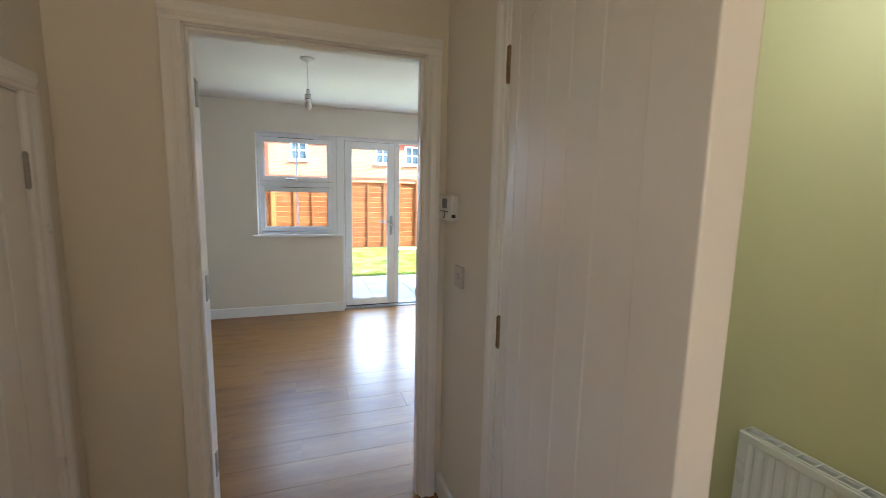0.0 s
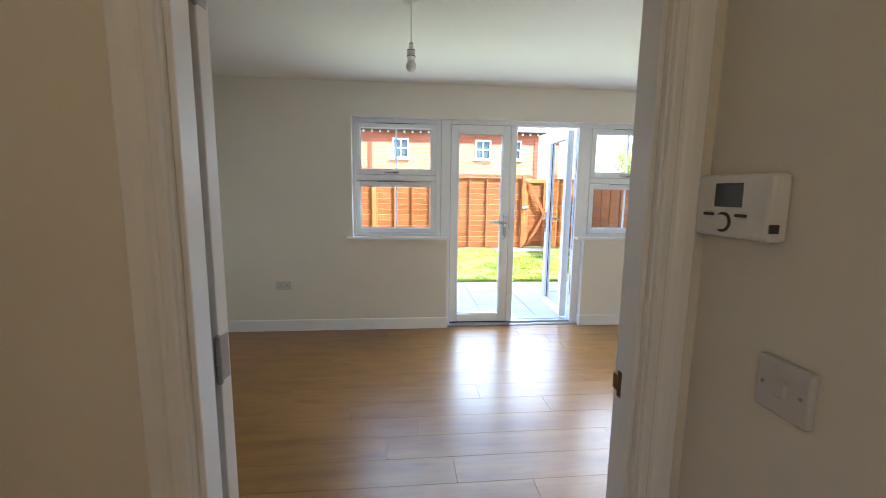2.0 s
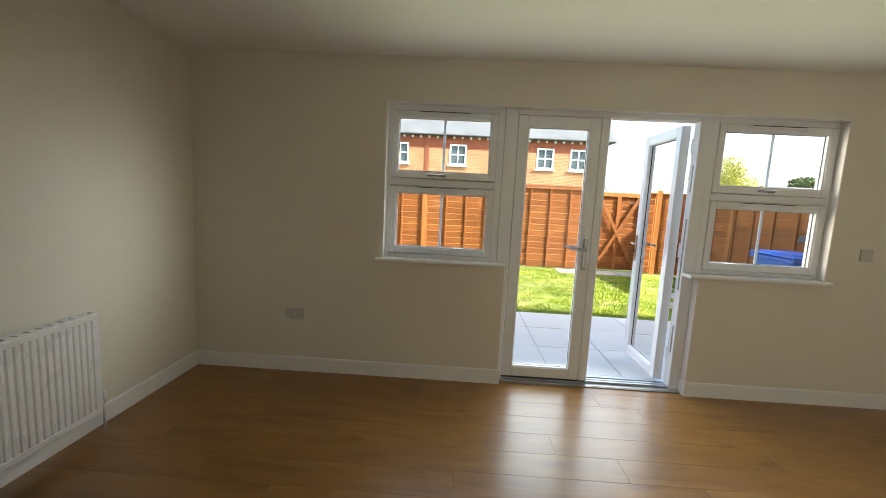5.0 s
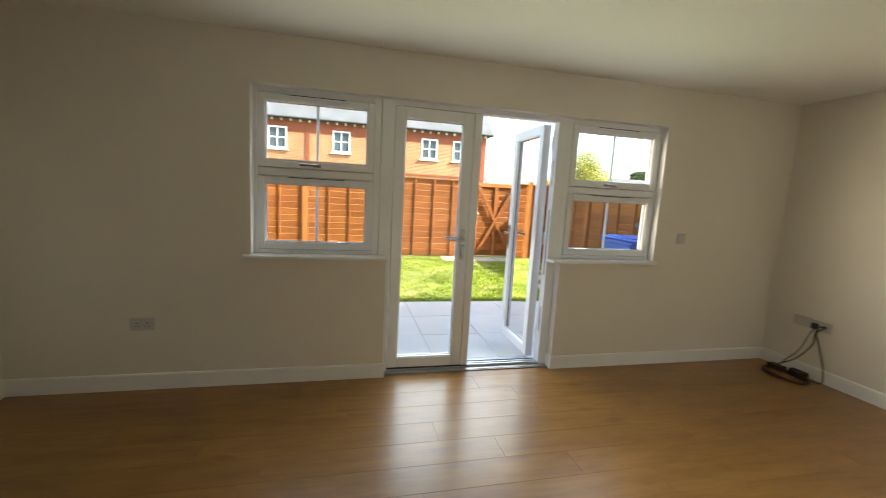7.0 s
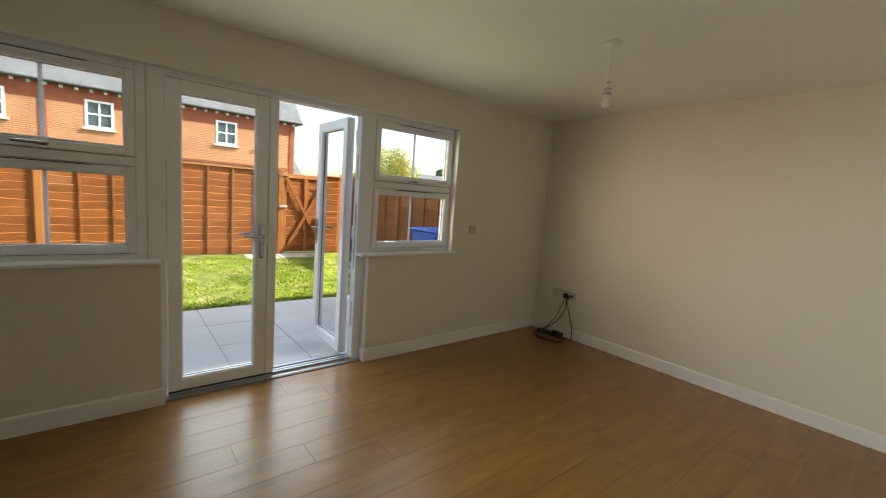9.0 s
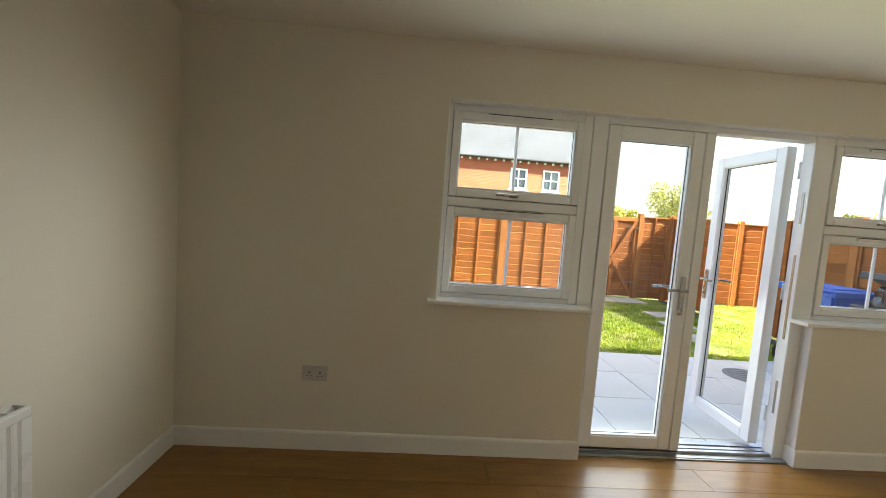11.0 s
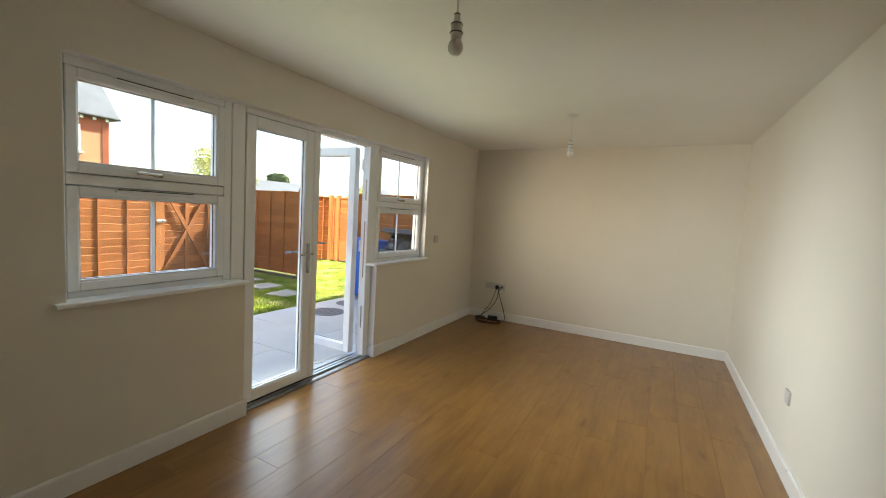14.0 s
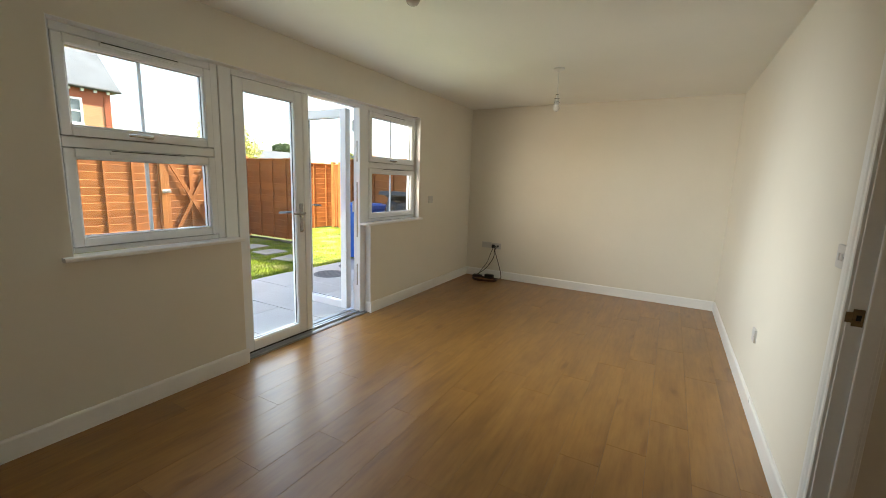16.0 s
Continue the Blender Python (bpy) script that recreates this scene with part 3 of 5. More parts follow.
def boarded_door(name, w, h, hinge_zs, label, hinge_mat, lever_z=1.0, lever=True, pitch=0.094, lever_in=0.06):
    """A ledged door: local x from the hinge edge, y through its 40 mm thickness, boards between stiles and rails."""
    ob = new(name)
    ob.empty_display_size = 0.1
    tagged(ob, label, "door")
    st, t = 0.112, 0.040
    def add(n, bm, mat, lab=""):
        o = place_child(new(n, mesh_of(n, bm, mat)), ob)
        return tagged(o, lab)
    add("stile", cube(bmesh.new(), 0, st, 0, t, 0.008, h, 0.0025, 2), DOOR_WHITE)
    add("stile", cube(bmesh.new(), w - st, w, 0, t, 0.008, h, 0.0025, 2), DOOR_WHITE)
    add("top_rail", cube(bmesh.new(), st, w - st, 0.0005, t - 0.0005, h - 0.13, h, 0.002), DOOR_WHITE)
    add("bottom_rail", cube(bmesh.new(), st, w - st, 0.0005, t - 0.0005, 0.008, 0.21, 0.002), DOOR_WHITE)
    n = max(3, round((w - 2 * st) / pitch))
    bw = (w - 2 * st) / n
    prof = [(0.0, 0.0046), (0.0045, 0.0028), (bw - 0.0045, 0.0028), (bw, 0.0046), (bw, t - 0.0046), (bw - 0.0045, t - 0.0028), (0.0045, t - 0.0028), (0.0, t - 0.0046)]
    me = mesh_of("board", extrude(bmesh.new(), prof, "z", 0.205, h - 0.127), DOOR_WHITE)
    for i in range(n):
        o = place_child(new("board", me), ob)
        o.matrix_basis = pose(st + i * bw, 0, 0)
    hm = hinge_mesh(hinge_mat)
    bm = cube(bmesh.new(), -0.0012, 0.0006, 0.006, 0.038, 0.0, 0.1015, 0.0004)
    for k in range(4):
        zz = 0.016 + 0.023 * k
        rod(bm, (-0.002, 0.016 + 0.010 * (k % 2), zz), (-0.0008, 0.016 + 0.010 * (k % 2), zz), 0.0042, seg=10)
    hp = mesh_of("hinge_plate", bm, hinge_mat)
    for z in hinge_zs:
        o = place_child(new("hinge", hm), ob)
        o.matrix_basis = pose(0.0, -0.004, z)
        tagged(o, "worn metal butt hinge")
        place_child(new("hinge_plate", hp), o)
    if lever:
        for side, y0 in ((-1, 0.0), (1, t)):
            bm = bmesh.new()
            x = w - lever_in
            rod(bm, (x, y0, lever_z), (x, y0 + side * 0.010, lever_z), 0.026, seg=20)
            rod(bm, (x, y0, lever_z), (x, y0 + side * 0.052, lever_z), 0.009, seg=14)
            rod(bm, (x + 0.006, y0 + side * 0.050, lever_z), (x - 0.125, y0 + side * 0.052, lever_z), 0.0095, 0.008, seg=14)
            o = place_child(new("lever_handle", mesh_of("lever_handle", bm, CHROME, True)), ob)
            tagged(o, "polished chrome lever handle")
    return ob


# local +x runs from the hinge, local -y faces the hall
cupboard_door = boarded_door("door_cupboard", CUP_Y1 - CUP_Y0 - 0.005, CUP_TOP - 0.004, (0.2, 1.425), "white boarded cupboard door, low and closed, chrome lever handle", STEEL, 0.93, lever_in=0.105)
cupboard_door.matrix_basis = Matrix(((0, -1, 0, HALL_W), (-1, 0, 0, CUP_Y1 - 0.002), (0, 0, 1, 0), (0, 0, 0, 1)))
WC_AJAR = 15.6
cloak_door = boarded_door("door_cloakroom", CLOAK_LEAF, HEAD - 0.004, (0.2, 0.943, 1.768), "white boarded cloakroom door standing ajar into the hall", BRASS, 0.88, pitch=0.13)
cloak_door.matrix_basis = Matrix.Translation((HALL_E - 0.001, WC_Y1 - 0.002, 0)) @ Matrix.Rotation(radians(-90 - WC_AJAR), 4, "Z")
room_door = boarded_door("door_living_room", JAMB_E - JAMB_W - 0.006, HEAD - 0.004, (0.2, 0.98, 1.75), "white boarded living room door folded back against the wall", STEEL, 1.0)
room_door.matrix_basis = Matrix.Translation((JAMB_W + 0.004, YS + 0.030, 0)) @ Matrix.Rotation(radians(180 - 7), 4, "Z") @ Matrix.Scale(-1, 4, (0, 1, 0)) @ Matrix.Translation((0.012, 0.012, 0))

# ---- windows beside the garden doors ----
FY0, FY1 = 4.625, 4.695          # the frame's inner and outer face


def ring(bm, x0, x1, y0, y1, z0, z1, w, bev=0.004):
    """Four bars of width w round an opening."""
    cube(bm, x0, x0 + w, y0, y1, z0, z1, bev)
    cube(bm, x1 - w, x1, y0, y1, z0, z1, bev)
    cube(bm, x0 + w, x1 - w, y0 + 0.0008, y1 - 0.0008, z0, z0 + w, bev)
    cube(bm, x0 + w, x1 - w, y0 + 0.0008, y1 - 0.0008, z1 - w, z1, bev)
    return bm


def pane(name, x0, x1, y, z0, z1, mat, parent):
    bm = cube(bmesh.new(), x0, x1, y - 0.002, y + 0.002, z0, z1)
    bmesh.ops.delete(bm, geom=[f for f in bm.faces if abs(f.normal.y) < 0.5 or f.calc_center_median().y > y], context="FACES")
    ob = part(name, bm, mat, parent)
    ob.visible_shadow = False
    return ob


def casement_window(name, x0, x1, g0, g1, label):
    """Fixed frame with a top-hung light over a fixed light, each with a slim glazing bar."""
    ob = thing(name, ((x0 + x1) / 2, FY0, SILL), label, "window", "windows beside the garden doors", "structure")
    s0, s1 = g0 - 0.052, g1 + 0.052
    bm = bmesh.new()
    cube(bm, x0, s0, FY0, FY1, SILL, TOP, 0.004)
    cube(bm, s1, x1, FY0, FY1, SILL, TOP, 0.004)
    cube(bm, s0, s1, FY0 + 0.001, FY1 - 0.001, SILL, 0.975, 0.004)
    cube(bm, s0, s1, FY0 + 0.001, FY1 - 0.001, 2.052, TOP, 0.004)
    cube(bm, s0, s1, FY0 + 0.001, FY1 - 0.001, 1.497, 1.552, 0.004)
    ring(bm, s0 - 0.002, s1 + 0.002, FY1 - 0.026, FY1 - 0.002, 0.970, 1.530, 0.046, 0)
    ring(bm, s0 - 0.002, s1 + 0.002, FY1 - 0.0255, FY1 - 0.0025, 1.530, 2.060, 0.046, 0)
    part("window_frame", bm, UPVC, ob)
    for z0, z1, a, b, upper in ((1.556, 2.049, 1.612, 2.000, 1), (0.979, 1.493, 1.032, 1.440, 0)):
        sash = part("sash", ring(bmesh.new(), s0 + 0.0012, s1 - 0.0012, FY0 - 0.010, FY1 - 0.004, z0, z1, 0.045), UPVC, ob)
        bm = bmesh.new()
        ring(bm, g0 - 0.012, g1 + 0.012, FY0 - 0.002, FY1 - 0.012, a - 0.012, b + 0.012, 0.014, 0.003)
        part("glazing_bead", bm, UPVC, sash)
        bm = ring(bmesh.new(), g0 - 0.001, g1 + 0.001, FY0 + 0.022, FY0 + 0.032, a - 0.001, b + 0.001, 0.0045, 0)
        part("gasket", bm, BLACK, sash)
        pane("pane", g0, g1, FY0 + 0.028, a, b, PANE, sash)
        c = (g0 + g1) / 2
        part("glazing_bar", cube(bmesh.new(), c - 0.0095, c + 0.0095, FY0 + 0.034, FY0 + 0.046, a, b, 0.002), UPVC, sash)
        bm = cube(bmesh.new(), c - 0.20, c + 0.20, FY0 - 0.020, FY0 - 0.008, z1 - 0.022, z1 - 0.006, 0.004, 2)
        part("trickle_vent", bm, UPVC, sash)
        part("vent_slot", cube(bmesh.new(), c - 0.19, c + 0.19, FY0 - 0.0205, FY0 - 0.015, z1 - 0.006, z1 - 0.002), DARK_GREY, sash)
        if upper:
            bm = bmesh.new()
            cube(bm, c - 0.025, c + 0.025, FY0 - 0.020, FY0 - 0.009, 1.570, 1.592, 0.004, 2)
            rod(bm, (c, FY0 - 0.02, 1.581), (c, FY0 - 0.042, 1.581), 0.008)
            cube(bm, c - 0.115, c + 0.012, FY0 - 0.050, FY0 - 0.038, 1.573, 1.589, 0.005, 2)
            part("window_handle", bm, CHROME, sash, "chrome espagnolette handle")
    return ob


casement_window("window_1", OX0, 0.500, -0.289, 0.397, "white plastic window with a top light, garden fence behind")
casement_window("window_2", 1.992, OX1, 2.103, 2.829, "white plastic window with a top light beside the open door")


def sill_board(name, x0, x1, label):
    prof = [(4.503, SILL - 0.018), (4.503, SILL - 0.006), (4.507, SILL), (FY0 - 0.001, SILL), (FY0 - 0.001, SILL - 0.022), (4.506, SILL - 0.022)]
    return solid(name, extrude(bmesh.new(), prof, "x", x0, x1), GLOSS_WHITE, label, "window sill", "structure")


sill_board("window_sill_1", OX0 - 0.045, DX0 + 0.002, "white painted window board with a rounded nose")
sill_board("window_sill_2", DX1 - 0.088, OX1 + 0.02, "white painted window board with a rounded nose")


def reveal_board(name, x0, x1, z0, z1):
    """A white board that lines the side or the head of the opening, from the wall's face to the frame."""
    return solid(name, cube(bmesh.new(), x0, x1, YN + 0.0015, FY0 + 0.002, z0, z1, 0.001), GLOSS_WHITE, "white painted lining of the window reveal", "reveal", "structure")


reveal_board("trim_reveal_west", OX0 - 0.003, OX0 + 0.005, SILL, TOP - 0.005)
reveal_board("trim_reveal_east", OX1 - 0.005, OX1 + 0.003, SILL, TOP - 0.005)
reveal_board("trim_reveal_head", OX0 - 0.003, OX1 + 0.003, TOP - 0.005, TOP + 0.003)
reveal_board("trim_reveal_door_west", DX0 - 0.003, DX0 + 0.005, 0.112, SILL - 0.022)
reveal_board("trim_reveal_door_east", DX1 - 0.005, DX1 + 0.003, 0.112, SILL - 0.022)

# ---- garden doors ----
gd = thing("door_garden", (1.25, FY0, 0), "white plastic double garden door, one leaf swung open outwards", "door", kind="structure")
for u0, u1, w0, w1, e in ((0.502, 0.596, 0.0, TOP, 0.004), (1.915, 2.003, 0.0, TOP, 0.004), (0.596, 1.915, 2.058, TOP, 0.003)):
    part("frame_post" if u1 - u0 < 0.2 else "frame_head", cube(bmesh.new(), u0, u1, FY0 - e, FY1 + 0.006 + e, w0, w1, 0.004), UPVC, gd)
bm = bmesh.new()
cube(bm, DX0 + 0.017, DX1 - 0.017, 4.585, 4.80, -0.02, 0.012, 0.002)
cube(bm, DX0 + 0.05, DX1 - 0.05, 4.630, 4.655, 0.012, 0.030, 0.002)
cube(bm, DX0 + 0.05, DX1 - 0.05, 4.675, 4.70, 0.012, 0.026, 0.002)
cube(bm, DX0 + 0.05, DX1 - 0.05, 4.735, 4.745, 0.012, 0.020, 0.002)
part("threshold", bm, ALUMINIUM, gd, "ribbed aluminium threshold")
part("edge_strip", cube(bmesh.new(), DX0 + 0.017, DX1 - 0.017, 4.572, 4.586, 0.0, 0.008, 0.002), STEEL, gd)


def door_leaf(ob, w):
    """Glazed leaf in its own coordinates: x from the hinge edge, y from the room outwards."""
    z0, z1 = 0.038, 2.052
    t0, t1 = 0.0, 0.068
    leaf = hang(new("leaf", mesh_of("leaf", ring(bmesh.new(), 0, w, t0, t1, z0, z1, 0.078, 0.004), UPVC)), ob)
    def add(n, bm, mat, lab="", smooth=False):
        o = new(n, mesh_of(n, bm, mat, smooth))
        o.parent = leaf
        tagged(o, lab)
        return o
    a, b, c, d = 0.080, w - 0.080, z0 + 0.083, z1 - 0.080
    add("glazing_bead", ring(bmesh.new(), a - 0.008, b + 0.008, t0 + 0.006, t1 - 0.006, c - 0.008, d + 0.008, 0.012, 0.003), UPVC)
    add("gasket", ring(bmesh.new(), a + 0.002, b - 0.002, 0.030, 0.038, c + 0.002, d - 0.002, 0.004, 0), BLACK)
    bm = bmesh.new()
    bm.faces.new([bm.verts.new(p) for p in ((a, 0.034, c), (b, 0.034, c), (b, 0.034, d), (a, 0.034, d))])
    g = add("pane", bm, PANE_DOOR)
    g.visible_shadow = False
    for side, y in ((-1, t0), (1, t1)):
        bm = bmesh.new()
        x = w - 0.040
        cube(bm, x - 0.017, x + 0.017, min(y, y + side * 0.012), max(y, y + side * 0.012), 0.925, 1.165, 0.006, 2)
        rod(bm, (x, y, 1.085), (x, y + side * 0.05, 1.085), 0.009)
        cube(bm, x - 0.125, x + 0.010, min(y + side * 0.043, y + side * 0.056), max(y + side * 0.043, y + side * 0.056), 1.076, 1.094, 0.005, 2)
        rod(bm, (x, y, 0.975), (x, y + side * 0.016, 0.975), 0.009)
        add("lever_handle", bm, HANDLE, "brushed chrome lever handle on a long plate")
    return leaf


leaf_a = door_leaf(gd, 0.604)
leaf_a.matrix_basis = pose(0.600, FY0 - 0.008, 0)
part("meeting_strip", cube(bmesh.new(), 1.205, 1.268, FY0 - 0.012, FY1 + 0.012, 0.036, 2.054, 0.005), UPVC, gd)
part("weather_seal", cube(bmesh.new(), 0.602, 1.265, FY0 - 0.006, FY1 - 0.01, 0.026, 0.036), BLACK, gd)
leaf_b = door_leaf(gd, 0.636)
# hinged at its right edge and swung out through about ninety degrees; seen from the room its outer face looks to the east
leaf_b.matrix_basis = Matrix.Translation((1.917, 4.744, 0)) @ Matrix.Rotation(radians(89), 4, "Z")
for z in (0.22, 1.05, 1.84):
    bm = bmesh.new()
    rod(bm, (1.924, 4.716, z), (1.924, 4.716, z + 0.11), 0.010)
    cube(bm, 1.918, 1.958, 4.704, 4.7075, z + 0.005, z + 0.105, 0.001)
    part("leaf_hinge", bm, UPVC, gd)
for z0, z1 in ((0.30, 0.52), (0.80, 1.35), (1.55, 1.75)):
    part("keep_plate", cube(bmesh.new(), 1.9125, 1.9152, 4.648, 4.664, z0, z1, 0.0005), STEEL, gd, "steel lock keep in the door frame")


# ---- pendants ----
def pendant(x, y, label):
    ob = thing("pendant_lamp", (x, y, CEIL), label, "ceiling lamp", "pendant lamps of the living room")
    part("ceiling_rose", lathe(bmesh.new(), (x, y, CEIL), [(0.0, -0.026), (0.012, -0.026), (0.018, -0.020), (0.040, -0.015), (0.049, -0.009), (0.052, 0.0), (0.0, 0.0)]), PLASTIC, ob, smooth=True)
    part("flex", rod(bmesh.new(), (x, y, CEIL - 0.02), (x, y, 2.185), 0.0032, seg=8), PLASTIC, ob)
    part("lampholder", lathe(bmesh.new(), (x, y, 2.10), [(0.0, 0.098), (0.007, 0.098), (0.011, 0.088), (0.013, 0.062), (0.021, 0.056), (0.021, 0.030), (0.023, 0.029), (0.023, 0.024), (0.021, 0.023), (0.021, 0.008), (0.019, 0.0), (0.0, 0.0)], 20), PLASTIC, ob, smooth=True)
    # Thin dark rings put the shade at the holder's steps into colour
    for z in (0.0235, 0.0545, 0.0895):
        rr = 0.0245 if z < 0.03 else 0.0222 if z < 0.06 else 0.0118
        part("shadow_ring", lathe(bmesh.new(), (x, y, 2.10 + z), [(0.0, 0.0), (rr, 0.0), (rr, 0.0035), (0.0, 0.0035)], 20), DARK_GREY, ob, "dark ring for the shade at a collar")
    part("bulb", lathe(bmesh.new(), (x, y, 2.045), [(0.0, 0.0), (0.010, 0.002), (0.020, 0.008), (0.027, 0.020), (0.028, 0.032), (0.024, 0.046), (0.017, 0.058), (0.0155, 0.066), (0.0, 0.066)], 20), BULB, ob, "frosted white bulb, unlit", True)
    return ob


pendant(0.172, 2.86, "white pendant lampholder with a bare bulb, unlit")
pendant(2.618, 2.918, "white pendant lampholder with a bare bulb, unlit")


# ---- sockets and switches ----
def plate(name, label, category, at, normal, w, h, kind="socket", gangs=2, mat=SOCKET):
    """A moulded face plate: built facing -y at the origin, then turned to face its way."""
    ob = new(name)
    ob.empty_display_size = 0.05
    tagged(ob, label, category)
    def add(n, bm, mat):
        o = new(n, mesh_of(n, bm, mat))
        o.parent = ob
        return o
    add("face_plate", cube(bmesh.new(), -w / 2, w / 2, -0.0125, 0.001, -h / 2, h / 2, 0.004, 2), mat)
    if kind == "socket":
        for g in range(gangs):
            cx = (g - (gangs - 1) / 2) * 0.062
            bm = bmesh.new()
            cube(bm, cx - 0.004, cx + 0.004, -0.0129, -0.005, 0.002, 0.012)
            cube(bm, cx - 0.015, cx - 0.007, -0.0129, -0.005, -0.016, -0.011)
            cube(bm, cx + 0.007, cx + 0.015, -0.0129, -0.005, -0.016, -0.011)
            add("pin_holes", bm, DARK_GREY)
            add("rocker", cube(bmesh.new(), cx - 0.007, cx + 0.007, -0.0165, -0.006, 0.020, 0.036, 0.002), SOCKET)
    elif kind == "switch":
        for g in range(gangs):
            cx = (g - (gangs - 1) / 2) * 0.030
            add("rocker", cube(bmesh.new(), cx - 0.010, cx + 0.010, -0.017, -0.006, -0.014, 0.014, 0.003), SOCKET)
    for s in (-1, 1):
        add("screw", rod(bmesh.new(), (s * (w / 2 - 0.012), -0.0132, 0), (s * (w / 2 - 0.012), -0.006, 0), 0.0032, seg=10), STEEL)
    turn = {"-y": 0, "+x": 90, "+y": 180, "-x": -90}[normal]
    ob.matrix_basis = pose(*at, 0, 0, turn)
    return ob


plate("double_socket", "white double wall socket above the skirting, unused", "socket", (-1.045, YN, 0.462), "-y", 0.147, 0.087)
plate("fused_spur", "white blank outlet plate beside the window", "wall plate", (3.155, YN, 1.155), "-y", 0.087, 0.087, "blank")
plate("double_socket", "white double wall socket with a black plug in it", "socket", (XE, 4.075, 0.475), "-x", 0.147, 0.087)
plate("aerial_plate", "white aerial and data plate on the wall", "wall plate", (XE, 4.226, 0.482), "-x", 0.147, 0.087, "blank")
plate("light_switch", "white light switch beside the doorway", "light switch", (0.735, YS, 1.165), "+y", 0.087, 0.087, "switch", 2)
plate("single_socket", "white wall plate above the skirting", "socket", (1.95, YS, 0.470), "+y", 0.087, 0.087, "blank")
plate("light_switch", "white hall switch plate with two screws", "light switch", (HALL_E, 1.04, 1.105), "-x", 0.087, 0.087, "switch", 1)

# thermostat on the hall wall
ts = thing("thermostat", (HALL_E, 1.12, 1.33), "white room thermostat with grey screen and round dial", "thermostat")
ty0, ty1, tz0, tz1 = 1.074, 1.232, 1.325, 1.432
part("case", cube(bmesh.new(), HALL_E - 0.034, HALL_E + 0.001, ty0, ty1, tz0, tz1, 0.007, 2), PLASTIC, ts)
part("display", cube(bmesh.new(), HALL_E - 0.0350, HALL_E - 0.030, ty0 + 0.052, ty0 + 0.112, tz0 + 0.052, tz0 + 0.092, 0.001), SCREEN, ts, "dark grey display")
bm = bmesh.new()
rod(bm, (HALL_E - 0.034, ty0 + 0.088, tz0 + 0.026), (HALL_E - 0.0365, ty0 + 0.088, tz0 + 0.026), 0.017, seg=24)
part("dial_ring", bm, DARK_GREY, ts)
bm = bmesh.new()
rod(bm, (HALL_E - 0.034, ty0 + 0.088, tz0 + 0.026), (HALL_E - 0.046, ty0 + 0.088, tz0 + 0.026), 0.0125, seg=24)
part("dial", bm, PLASTIC, ts)
for a in (ty0 + 0.040, ty0 + 0.110):
    part("button", cube(bmesh.new(), HALL_E - 0.0365, HALL_E - 0.033, a, a + 0.024, tz0 + 0.036, tz0 + 0.041, 0.001), DARK_GREY, ts)
part("marker", cube(bmesh.new(), HALL_E - 0.031, HALL_E - 0.015, ty0 - 0.0015, ty0 + 0.004, tz0 + 0.014, tz0 + 0.028, 0.001), DARK_GREY, ts)


